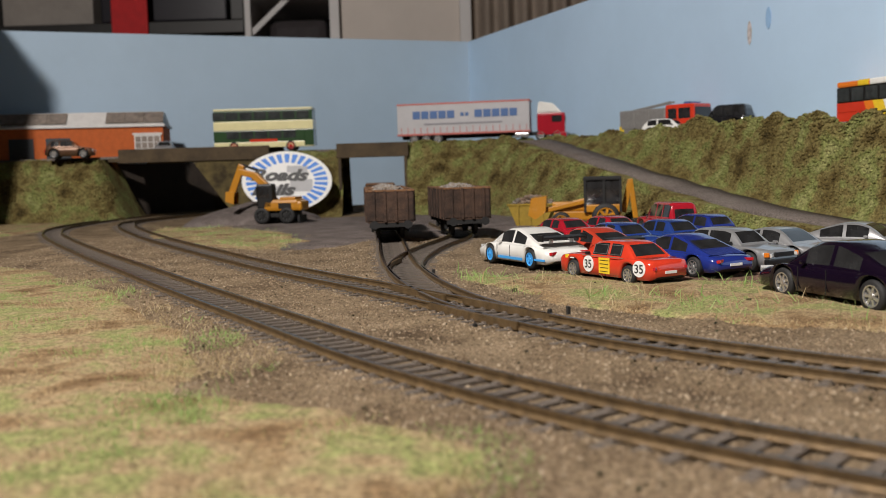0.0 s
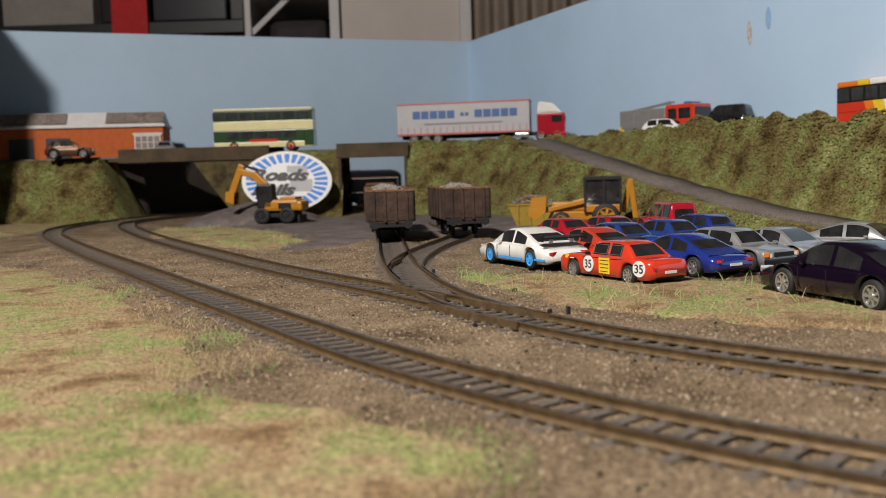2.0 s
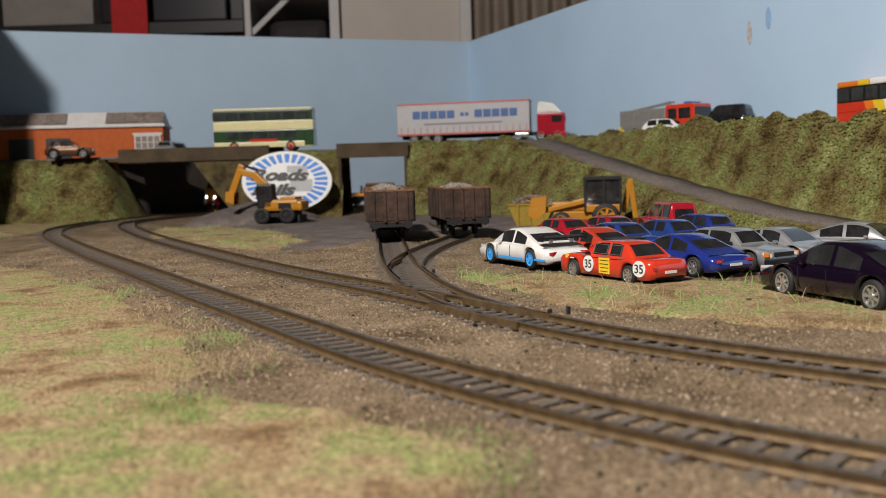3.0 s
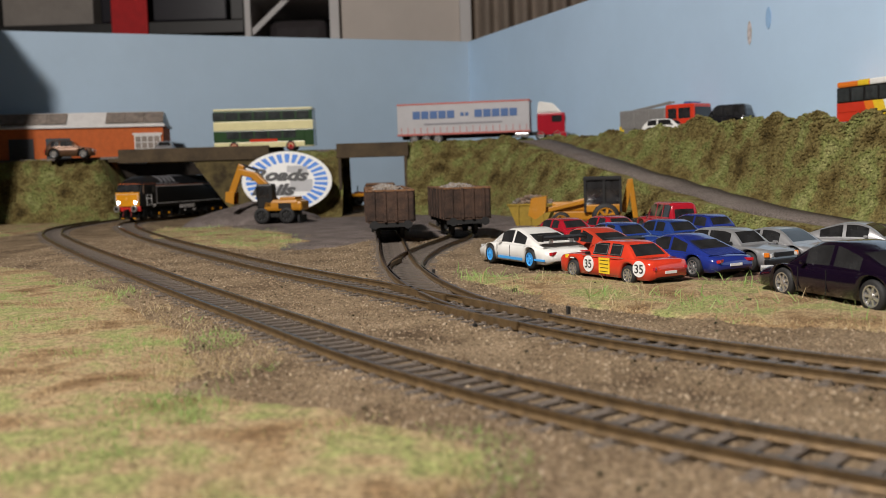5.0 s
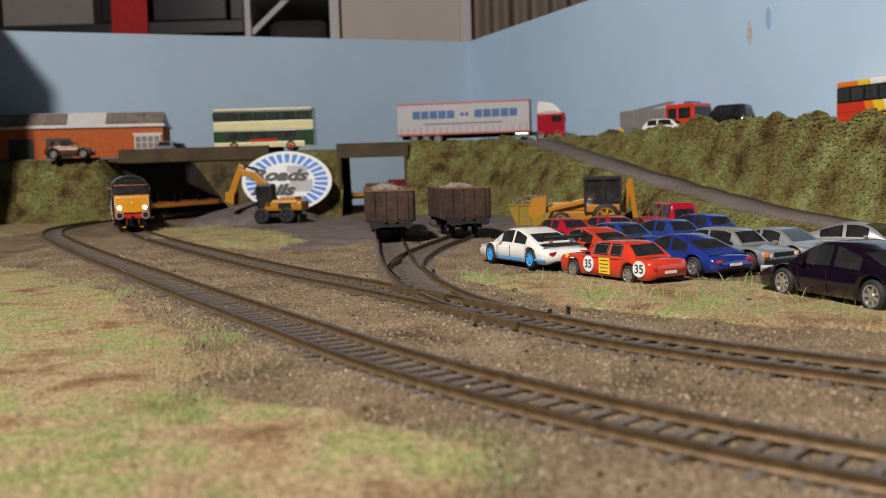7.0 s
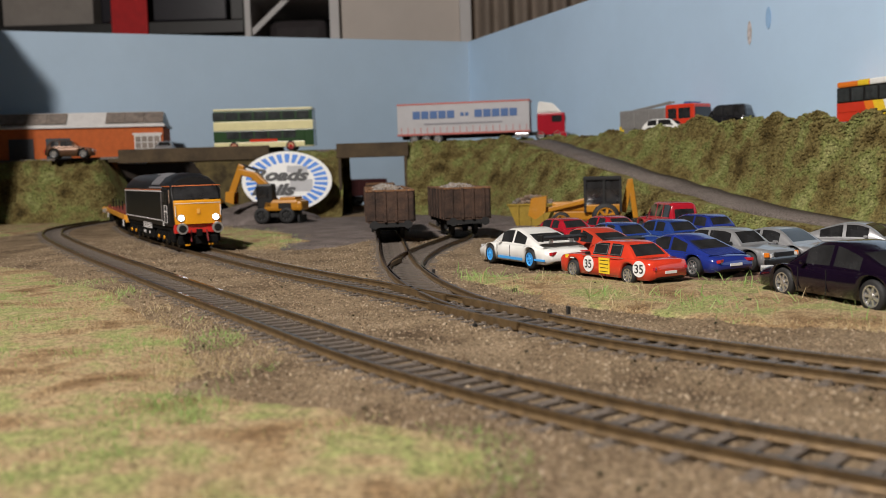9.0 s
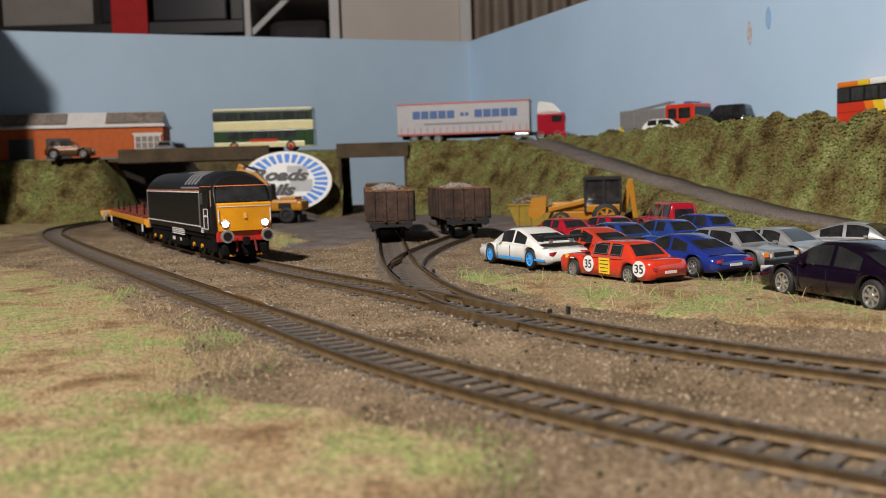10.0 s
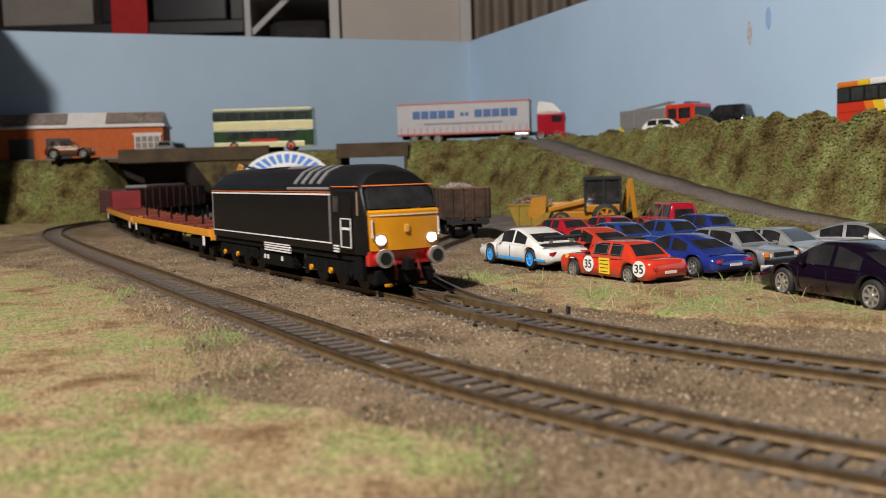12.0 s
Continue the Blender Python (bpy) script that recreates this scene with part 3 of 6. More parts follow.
def car(style, L, W, H, pm, m, label, group="parked model cars", rim_m=None, name="model_car", roof_m=None, mirrors=True, plate=True, seams=True):
    S = STYLE[style]
    rim_m = rim_m or chrome_m
    c = empty(name, m, label, "model car", group)
    rad = S["rad"] * H
    clear = 0.13 * H
    n = 64
    us = [i / n for i in range(n + 1)]
    xs_w = [(S["wheels"][0] - 0.5) * L, (S["wheels"][1] - 0.5) * L]

    def halfw(u):
        e = abs(2 * u - 1)
        base = W / 2 * (1 - 0.05 * e ** 2 - 0.22 * max(0, (e - 0.86) / 0.14) ** 2)
        for q in S["wheels"]:
            base += W * 0.014 * math.exp(-((u - q) / 0.08) ** 2)
        return base

    def zbot(u):
        x = (u - 0.5) * L
        z = clear + H * 0.10 * (max(0, (abs(2 * u - 1) - 0.86) / 0.14) ** 2)
        for xw in xs_w:
            d = abs(x - xw)
            if d < rad * 1.14:
                z = max(z, rad + math.sqrt((rad * 1.14) ** 2 - d * d))
        return z
    bm = bmesh.new()
    rows = []
    for u in us:
        w, zb, zt = halfw(u), zbot(u), H * curve_at(S["deck"], u)
        zt = max(zt, zb + 0.02 * H)
        hh = zt - zb
        belt_z = max(zb + 0.4 * hh, min(zb + 0.7 * hh, 0.38 * H))
        half = [(0.0, zb), (w * 0.80, zb), (w * 0.975, zb + min(0.08 * hh, 0.02 * H)), (w, belt_z), (w * 0.985, zb + 0.80 * hh), (w * 0.90, zb + 0.955 * hh), (w * 0.60, zt), (0.0, zt + 0.012 * H)]
        x = (u - 0.5) * L
        ring = [bm.verts.new((x, y, z)) for y, z in half] + [bm.verts.new((x, -y, z)) for y, z in half[-2:0:-1]]
        rows.append(ring)
    k = len(rows[0])
    for a, b in zip(rows, rows[1:]):
        for i in range(k):
            fc = bm.faces.new((a[i], a[(i + 1) % k], b[(i + 1) % k], b[i]))
            fc.material_index = 1 if i in (0, k - 1) else 0
    bm.faces.new(rows[0]), bm.faces.new(rows[-1][::-1])
    bmesh.ops.recalc_face_normals(bm, faces=bm.faces)
    body = part("body", bm, [pm, under_m], c, smooth=True)
    # cabin: painted frame and glass areas as parts of their own
    u0, u1 = S["roof"][0][0], S["roof"][-1][0]
    cuts = sorted(set([u0 + (u1 - u0) * i / 30 for i in range(31)] + [q for p in S["posts"] for q in p] + [S["screen"], S["rear"]]))
    faces = {"roof": [], "windscreen": [], "rear_window": []}
    for k2 in range(len(S["posts"])):
        faces["side_window_l%d" % k2] = []
        faces["side_window_r%d" % k2] = []
    P = []
    for u in cuts:
        t = H * curve_at(S["roof"], u)
        zb = H * curve_at(S["deck"], u) - 0.02 * H
        wb = halfw(u) * 0.88
        g = min(1, max(0, (t - zb) / (H - zb)))
        wt = wb * (1 - 0.24 * g)
        x = (u - 0.5) * L
        lo, hi = 0.10, 0.86
        prof = [(wb, zb), (wb + (wt - wb) * lo, zb + (t - zb) * lo), (wb + (wt - wb) * hi, zb + (t - zb) * hi), (wt * 0.90, zb + (t - zb) * 0.965), (wt * 0.80, t - 0.004 * H), (0, t)]
        P.append([(x, y, z) for y, z in prof] + [(x, -y, z) for y, z in prof[-2::-1]])
    for i in range(len(P) - 1):
        um = (cuts[i] + cuts[i + 1]) / 2
        for j in range(10):
            q = (P[i][j], P[i][j + 1], P[i + 1][j + 1], P[i + 1][j])
            tag = "roof"
            if j in (1, 8):
                for k2, (a, b) in enumerate(S["posts"]):
                    if a <= um <= b:
                        tag = "side_window_%s%d" % ("l" if j == 1 else "r", k2)
            if j in (4, 5):
                t = curve_at(S["roof"], um)
                if um > S["screen"] + 0.008 and t > S["belt"] + 0.05:
                    tag = "windscreen"
                if um < S["rear"] - 0.008 and t > S["belt"] + (0.10 if style == "fastback" else 0.05):
                    tag = "rear_window"
            faces[tag].append(q)
    for tag, fl in faces.items():
        if not fl:
            continue
        bm = bmesh.new()
        for q in fl:
            vs = [bm.verts.new(p) for p in q]
            bm.faces.new(vs)
        bmesh.ops.remove_doubles(bm, verts=bm.verts, dist=1e-6)
        bmesh.ops.recalc_face_normals(bm, faces=bm.faces)
        glass = tag != "roof"
        part(tag.rsplit("_", 1)[0] if tag.startswith("side") else tag, bm, glass_m if glass else (roof_m or pm), c, smooth=True)
    for xw in xs_w:
        for sy in (1, -1):
            wheel("wheel", c, rad * 0.97, W * 0.17, xw, sy * (W / 2 - W * 0.085), rim_m)
    # lamps, bumpers, plate, mirrors
    zt = H * 0.42
    for sy in (1, -1):
        w = halfw(0.985) * 0.74
        bm = bmesh.new()
        box(bm, -0.0009, 0.0009, -W * 0.085, W * 0.085, -H * 0.045, H * 0.045, 0.0003)
        o = part("headlamp", bm, lens_clear, c)
        o.matrix_local = pose(L * 0.478, sy * w, zt * 0.98, 0, -25, -sy * 22)
        bm = bmesh.new()
        box(bm, -0.0009, 0.0009, -W * 0.09, W * 0.09, -H * 0.04, H * 0.04, 0.0003)
        o = part("tail_lamp", bm, lens_red, c)
        o.matrix_local = pose(-L * 0.482, sy * halfw(0.02) * 0.72, zt * 1.0, 0, 12, sy * 24)
        if mirrors:
            bm = bmesh.new()
            box(bm, -0.0008, 0.0008, -0.0010, 0.0010, -0.0007, 0.0007, 0.0004)
            o = part("mirror", bm, pm if style == "fastback" else black_m, c)
            o.matrix_local = pose((S["screen"] + 0.03 - 0.5) * L, sy * halfw(0.6) * 0.98, H * (S["belt"] + 0.04))
    if plate:
        bm = bmesh.new()
        box(bm, -0.0004, 0.0004, -W * 0.13, W * 0.13, -H * 0.032, H * 0.032)
        o = part("number_plate", bm, white_m, c)
        o.matrix_local = pose(-L * 0.4985, 0, H * 0.33)
    if seams:
        for sy in (1, -1):
            for a in (S["posts"][-1][0] - 0.01, S["posts"][-1][1] + 0.02):
                w = halfw(a) + 0.00006
                bm = bmesh.new()
                box(bm, -0.00013, 0.00013, -0.0001, 0.0001, clear + 0.03 * H, H * 0.56)
                o = part("door_gap", bm, seam_m, c)
                o.matrix_local = pose((a - 0.5) * L, sy * w * 0.996, 0)
    return c


def at(x, y, deg, z=0.0):
    return pose(x, y, z, 0, 0, deg)


white_p = paint("white_enamel", (0.78, 0.77, 0.73))
red_p = paint("orange_red_enamel", (0.62, 0.045, 0.02))
orange_p = paint("dull_red_enamel", (0.50, 0.05, 0.025))
deepred_p = paint("dark_red_enamel", (0.38, 0.012, 0.025))
blue_p = paint("deep_blue_enamel", (0.015, 0.03, 0.20))
bmw_p = paint("mid_blue_enamel", (0.02, 0.05, 0.22))
silver_p = paint("silver_metallic", (0.34, 0.34, 0.345), 0.3, 0.45)
purple_p = paint("dark_purple_enamel", (0.0065, 0.003, 0.010), 0.14, 0, 0.6)
blue_rim = mat("bright_blue_rim", (0.06, 0.36, 0.80), 0.4)
GZ = 0.0014

wcar = car("fastback", 0.0735, 0.0285, 0.0195, white_p, at(0.0465, 0.497, 115.3, 0.0005), "white toy coupe with blue wheels and black rear spoiler", rim_m=blue_rim)
bm = bmesh.new()
box(bm, -0.0028, 0.0028, -0.0125, 0.0125, -0.0005, 0.0005, 0.0003)
o = part("spoiler", bm, black_m, wcar, "black rear wing")
o.matrix_local = pose(-0.030, 0, 0.0158, 0, -6, 0)
for sy in (1, -1):
    bm = bmesh.new()
    box(bm, -0.0024, 0.0024, -0.0005, 0.0005, -0.0018, 0.0014, 0.0003)
    o = part("wing_endplate", bm, black_m, wcar)
    o.matrix_local = pose(-0.030, sy * 0.0126, 0.0158)
    bm = bmesh.new()
    box(bm, -0.001, 0.001, -0.0006, 0.0006, -0.0025, 0.0003)
    o = part("wing_stay", bm, white_p, wcar)
    o.matrix_local = pose(-0.029, sy * 0.006, 0.0154)
    bm = bmesh.new()
    box(bm, -0.0145, 0.0105, -0.00015, 0.00015, -0.00065, 0.00065)
    o = part("side_stripe", bm, blue_rim, wcar, "light blue stripe")
    o.matrix_local = pose(0, sy * 0.01435, 0.0044)
    bm = bmesh.new()
    box(bm, -0.006, 0.003, -0.00015, 0.00015, -0.0005, 0.0005)
    o = part("side_stripe", bm, blue_rim, wcar, "light blue stripe")
    o.matrix_local = pose(-0.029, sy * 0.01395, 0.0050, 0, 0, sy * 4)

rcar = car("sedan", 0.0644, 0.0236, 0.0178, red_p, at(0.0785, 0.4195, 119, 0.0003), "orange-red toy racing saloon with number roundels", roof_m=red_p)
for sy in (1,):
    for x, y, rr, tw in ((0.0075, 0.01192, 0.0036, 0), (-0.0258, 0.01150, 0.0034, 7)):
        bm = bmesh.new()
        cyl(bm, (0, -0.0001, 0), (0, 0.0002, 0), rr, 28)
        o = part("number_roundel", bm, white_m, rcar, "white disc with black number")
        o.matrix_local = pose(x, y, 0.0074, 0, 0, tw)
        lettering("35", 0.0052, black_m, o, pose(0, 0.00026, -0.0002, 90, 0, 180), "number")
    bm = bmesh.new()
    box(bm, -0.0036, 0.0036, -0.0001, 0.0002, -0.0034, 0.0034)
    pn = part("side_panel", bm, yellow_m, rcar, "yellow sponsor panel")
    pn.matrix_local = pose(-0.0035, 0.01186, 0.0072)
    for k in range(4):
        bm = bmesh.new()
        box(bm, -0.0028, 0.0028, 0.0002, 0.00027, 0.0022 - k * 0.0016, 0.0025 - k * 0.0016)
        part("text_bar", bm, black_m, pn)
    for x, col in ((0.0235, yellow_m), (0.0200, white_m), (0.0165, black_m)):
        bm = bmesh.new()
        box(bm, -0.0014, 0.0014, -0.0001, 0.0002, -0.0008, 0.0008)
        o = part("sticker", bm, col, rcar)
        o.matrix_local = pose(x, 0.01145, 0.0098)
    bm = bmesh.new()
    box(bm, -0.014, 0.014, -0.0001, 0.0002, -0.00015, 0.00015)
    o = part("chrome_strip", bm, chrome_m, rcar)
    o.matrix_local = pose(-0.002, 0.01180, 0.0112)
for a, b, z0, z1 in ((-0.0125, -0.0042, 0.0122, 0.0165), (-0.0032, 0.0062, 0.0122, 0.0165)):
    for x0, x1, q0, q1 in ((a, b, z1 - 0.0002, z1), (a, b, z0 - 0.0001, z0 + 0.0001), (a, a + 0.0003, z0, z1), (b - 0.0003, b, z0, z1)):
        bm = bmesh.new()
        box(bm, x0, x1, -0.00012, 0.00012, q0 - z0, q1 - z0)
        o = part("window_trim", bm, chrome_m, rcar)
        o.matrix_local = pose(0, 0.0101, z0, 22, 0, 0)

car("fastback", 0.063, 0.0255, 0.0178, blue_p, at(0.1105, 0.431, 117, GZ), "deep blue toy sports coupe parked on clay")
car("fastback", 0.079, 0.031, 0.0218, purple_p, at(0.1465, 0.334, 108, 0.0003), "dark purple toy sports coupe with silver wheels")
ocar = car("fastback", 0.062, 0.025, 0.0178, orange_p, at(0.079, 0.494, 117, GZ), "dull red toy coupe with black rear spoiler")
bm = bmesh.new()
box(bm, -0.003, 0.003, -0.011, 0.011, -0.0004, 0.0006, 0.0003)
o = part("spoiler", bm, black_m, ocar, "black rear wing")
o.matrix_local = pose(-0.025, 0, 0.0128, 0, -8, 0)
car("sedan", 0.060, 0.0235, 0.0168, deepred_p, at(0.076, 0.612, 117, GZ), "dark red toy coupe parked on clay")
car("sedan", 0.060, 0.0235, 0.0168, deepred_p, at(0.107, 0.622, 117, GZ), "dark red toy saloon parked on clay")
car("sedan", 0.060, 0.0235, 0.0180, bmw_p, at(0.096, 0.530, 117, GZ), "mid blue toy saloon with chrome window trim")
car("sedan", 0.060, 0.0235, 0.0180, bmw_p, at(0.127, 0.545, 117, GZ), "mid blue toy saloon with chrome window trim")
car("hatch", 0.056, 0.0235, 0.0185, blue_p, at(0.155, 0.585, 117, GZ), "dark blue toy hatchback parked on clay")
pcar = car("hatch", 0.053, 0.0225, 0.0188, silver_p, at(0.1375, 0.441, -60, GZ), "silver toy hatchback with black bumper")
bm = bmesh.new()
box(bm, -0.0012, 0.0012, -0.0112, 0.0112, -0.0012, 0.0012, 0.0005)
o = part("bumper", bm, black_m, pcar, "black front bumper")
o.matrix_local = pose(0.0262, 0, 0.0052)
bm = bmesh.new()
box(bm, -0.0006, 0.0006, -0.0060, 0.0060, -0.0010, 0.0010, 0.0002)
o = part("grille", bm, black_m, pcar)
o.matrix_local = pose(0.0263, 0, 0.0082)
for sy in (1, -1):
    bm = bmesh.new()
    box(bm, -0.0008, 0.0008, -0.0011, 0.0011, -0.0010, 0.0010, 0.0003)
    o = part("indicator", bm, lens_amber, pcar)
    o.matrix_local = pose(0.0252, sy * 0.0098, 0.0082, 0, 0, sy * 30)
car("fastback", 0.066, 0.0265, 0.0172, silver_p, at(0.164, 0.464, -57, GZ), "silver toy supercar facing the track")
car("fastback", 0.068, 0.0265, 0.0182, silver_p, at(0.205, 0.470, -42, GZ), "silver toy sports coupe parked on clay")
car("fastback", 0.062, 0.0255, 0.0175, paint("black_enamel", (0.012, 0.012, 0.014)), at(0.197, 0.372, 108, 0.0003), "black toy sports coupe parked beside others")
car("offroad", 0.056, 0.0245, 0.0245, deepred_p, at(0.150, 0.632, 100, GZ), "dark red toy off-roader at the foot of the ramp", seams=False)

# cars on the upper road
car("hatch", 0.056, 0.023, 0.0225, paint("bronze_metallic", (0.11, 0.055, 0.03), 0.3, 0.4), at(-0.450, 1.165, 8, 0.0785), "bronze toy hatchback before the brick shed")
car("hatch", 0.050, 0.022, 0.0180, silver_p, at(-0.345, 1.200, -80, 0.0797), "grey toy car parked before the shed door")
car("hatch", 0.055, 0.0225, 0.0180, white_p, at(0.229, 0.948, -35, 0.0772), "white toy car beside a fire engine")
car("offroad", 0.056, 0.025, 0.0275, paint("black_enamel", (0.012, 0.012, 0.014)), at(0.270, 0.912, 140, 0.0772), "black toy off-roader on the bank top")


# ---------- double-decker bus ----------
def bus_body(name, m, L, W, H, bands, label, category, rows, wheels=True):
    """bands: (z0, z1, material, x0, x1); rows of windows: (z0, z1, xs, width)."""
    b = empty(name, m, label, category)
    for nm, z0, z1, mm, x0, x1 in bands:
        bm = bmesh.new()
        box(bm, x0, x1, -W / 2, W / 2, z0, z1, 0.0008 if z1 < H - 0.001 else 0.002)
        part(nm, bm, mm, b)
    for z0, z1, xs, w in rows:
        for x in xs:
            for sy in (1, -1):
                bm = bmesh.new()
                box(bm, x - w / 2, x + w / 2, -0.0004, 0.0004, z0, z1, 0.0003)
                o = part("window", bm, bus_glass, b)
                o.matrix_local = pose(0, sy * (W / 2 + 0.0001), 0)
    if wheels:
        for x in (-L * 0.27, L * 0.30):
            for sy in (1, -1):
                wheel("wheel", b, 0.0065, 0.005, x, sy * (W / 2 - 0.0022), lens_red)
    return b


cream_m = paint("cream_enamel", (0.72, 0.66, 0.36), 0.3)
green_m = paint("dark_green_enamel", (0.014, 0.052, 0.012), 0.3)
L = 0.130
bus = bus_body("double_decker_bus", at(-0.217, 1.195, 180, 0.0808) @ Matrix.Scale(0.945, 4), L, 0.033, 0.056, [
    ("skirt", 0.005, 0.0125, cream_m, -L / 2, L / 2), ("lower_deck", 0.0125, 0.0275, green_m, -L / 2, L / 2), ("waistband", 0.0275, 0.0395, cream_m, -L / 2, L / 2),
    ("upper_deck", 0.0395, 0.0530, green_m, -L / 2 + 0.0006, L / 2 - 0.0006), ("roof", 0.0530, 0.0560, cream_m, -L / 2, L / 2)],
    "cream and green toy double-decker bus on the road", "bus",
    [(0.0412, 0.0512, [-0.052 + 0.0185 * k for k in range(6)] + [0.0575], 0.0160), (0.0165, 0.0265, [-0.034 + 0.0185 * k for k in range(5)], 0.0165)])
bm = bmesh.new()
box(bm, -0.018, 0.018, 0.0160, 0.0172, 0.0125, 0.0158)
part("advert_panel", bm, red_p, bus, "orange-red advert panel")
bm = bmesh.new()
box(bm, -L / 2 - 0.0004, -L / 2 + 0.012, -0.0168, 0.0168, 0.006, 0.0275, 0.001)
part("engine_cover", bm, green_m, bus)
for z0, z1 in ((0.016, 0.0265), (0.0412, 0.0512)):
    bm = bmesh.new()
    box(bm, L / 2 - 0.0002, L / 2 + 0.0006, -0.0145, 0.0145, z0, z1, 0.0003)
    part("windscreen", bm, glass_m, bus)

# coach on the bank top
orange_b = paint("orange_enamel", (0.80, 0.20, 0.02), 0.3)
L = 0.150
ang = math.degrees(math.atan2(V.y, V.x))
coach = bus_body("coach", Matrix.Translation((0.3580, 0.7195, 0.0765)) @ pose(0, 0, 0, 0, 0, ang) @ Matrix.Scale(0.86, 4), L, 0.032, 0.041, [
    ("skirt", 0.004, 0.0125, red_p, -L / 2, L / 2), ("side", 0.0125, 0.0215, red_p, -L / 2, L / 2), ("window_band", 0.0215, 0.0355, black_m, -L / 2 + 0.0003, L / 2),
    ("roof", 0.0355, 0.0410, orange_b, -L / 2, L / 2)],
    "orange, red and white toy coach on the bank top", "coach", [(0.0225, 0.0345, [-0.066 + 0.0165 * k for k in range(9)], 0.0135)])
for x0, x1, mm in ((-0.042, -0.032, orange_b), (-0.032, -0.020, yellow_m), (-0.020, 0.074, white_m)):
    bm = bmesh.new()
    k0 = 0.006
    for sy in (-1, 1):
        vs = [bm.verts.new((x, sy * 0.0162, z)) for x, z in ((x0 + k0, 0.005), (x1 + k0, 0.005), (x1, 0.0215), (x0, 0.0215))]
        bm.faces.new(vs)
    for a in range(4):
        bm.verts.ensure_lookup_table()
        bm.faces.new((bm.verts[a], bm.verts[(a + 1) % 4], bm.verts[4 + (a + 1) % 4], bm.verts[4 + a]))
    bmesh.ops.recalc_face_normals(bm, faces=bm.faces)
    part("livery_band", bm, mm, coach)
for x0, x1, mm in ((-0.050, -0.036, yellow_m), (-0.036, 0.0752, white_m)):
    bm = bmesh.new()
    box(bm, x0, x1, -0.0162, 0.0162, 0.0357, 0.0413, 0.0015)
    part("livery_band", bm, mm, coach)
bm = bmesh.new()
box(bm, -L / 2 - 0.0006, -L / 2 + 0.0002, -0.0135, 0.0135, 0.0225, 0.0340, 0.0003)
part("rear_window", bm, glass_m, coach)

# ---------- articulated lorry ----------
tr_m = mat("grey_curtain", (0.43, 0.42, 0.43), 0.55, 0, 0.06, 60, 0.1, 200)
blue_t = mat("blue_print", (0.05, 0.12, 0.30), 0.5)
truck = empty("articulated_lorry", Matrix.Translation((0.045, 1.195, 0.0838)) @ pose(0, 0, 0, 0, 0, -10), "grey curtain-sided toy lorry with a red and white cab", "lorry")
trailer = part("trailer", box(bmesh.new(), -0.096, 0.069, -0.0165, 0.0165, 0.0115, 0.0500, 0.0008), tr_m, truck, "grey curtain-sided trailer")
part("top_rail", box(bmesh.new(), -0.0965, 0.0695, -0.0169, 0.0169, 0.0482, 0.0504, 0.0004), mat("red_rail", (0.45, 0.12, 0.10), 0.5), trailer)
part("bottom_rail", box(bmesh.new(), -0.0965, 0.0695, -0.0169, 0.0169, 0.0108, 0.0132, 0.0004), mat("red_rail", (0.45, 0.12, 0.10), 0.5), trailer)
for k in range(20):
    x = -0.091 + k * 0.0082
    part("curtain_strap", box(bmesh.new(), x, x + 0.0008, -0.0171, -0.0160, 0.0125, 0.0205), mat("red_rail", (0.45, 0.12, 0.10), 0.5), trailer)
x = -0.076
for wd, z0, z1 in (("nnnnn", 0.031, 0.0405), ("oo", 0.033, 0.0375), ("nnnnn", 0.031, 0.0405)):
    for ch in wd:
        w = 0.0092 if ch == "n" else 0.0042
        part("letter_bar", box(bmesh.new(), x, x + w, -0.0171, -0.0160, z0, z1, 0.0002), blue_t, trailer)
        x += w + 0.0016
    x += 0.006
part("text_bar", box(bmesh.new(), -0.062, 0.036, -0.0171, -0.0160, 0.0235, 0.0255), mat("grey_print", (0.25, 0.24, 0.26), 0.6), trailer)
cab = part("cab", box(bmesh.new(), 0.078, 0.112, -0.0160, 0.0160, 0.0060, 0.0330, 0.0022), deepred_p, truck, "red cab")
part("windscreen", box(bmesh.new(), 0.1085, 0.1124, -0.0140, 0.0140, 0.0205, 0.0300, 0.0006), glass_m, cab)
part("side_window", box(bmesh.new(), 0.096, 0.108, -0.0163, 0.0163, 0.0215, 0.0295, 0.0003), glass_m, cab)
part("bumper", box(bmesh.new(), 0.106, 0.1135, -0.0162, 0.0162, 0.0035, 0.0090, 0.0008), deepred_p, cab)
bm = bmesh.new()
vs = [bm.verts.new(p) for p in ((0.078, -0.015, 0.033), (0.108, -0.015, 0.033), (0.098, -0.015, 0.044), (0.080, -0.015, 0.0475), (0.078, 0.015, 0.033), (0.108, 0.015, 0.033), (0.098, 0.015, 0.044), (0.080, 0.015, 0.0475))]
for q in ((0, 1, 2, 3), (7, 6, 5, 4), (0, 4, 5, 1), (1, 5, 6, 2), (2, 6, 7, 3), (3, 7, 4, 0)):
    bm.faces.new([vs[i] for i in q])
bmesh.ops.bevel(bm, geom=list(bm.edges), offset=0.0012, segments=2, affect="EDGES")
part("wind_deflector", bm, white_p, truck, "white roof deflector")
part("chassis", box(bmesh.new(), -0.092, 0.108, -0.006, 0.006, 0.0065, 0.0108), under_m, truck)
for x in (-0.075, -0.060, -0.045, 0.082, 0.102):
    for sy in (1, -1):
        wheel("wheel", truck, 0.0064, 0.0055, x, sy * 0.0132, chrome_m)
part("fuel_tank", box(bmesh.new(), 0.050, 0.068, -0.0150, -0.0060, 0.0045, 0.0105, 0.0015), chrome_m, truck)

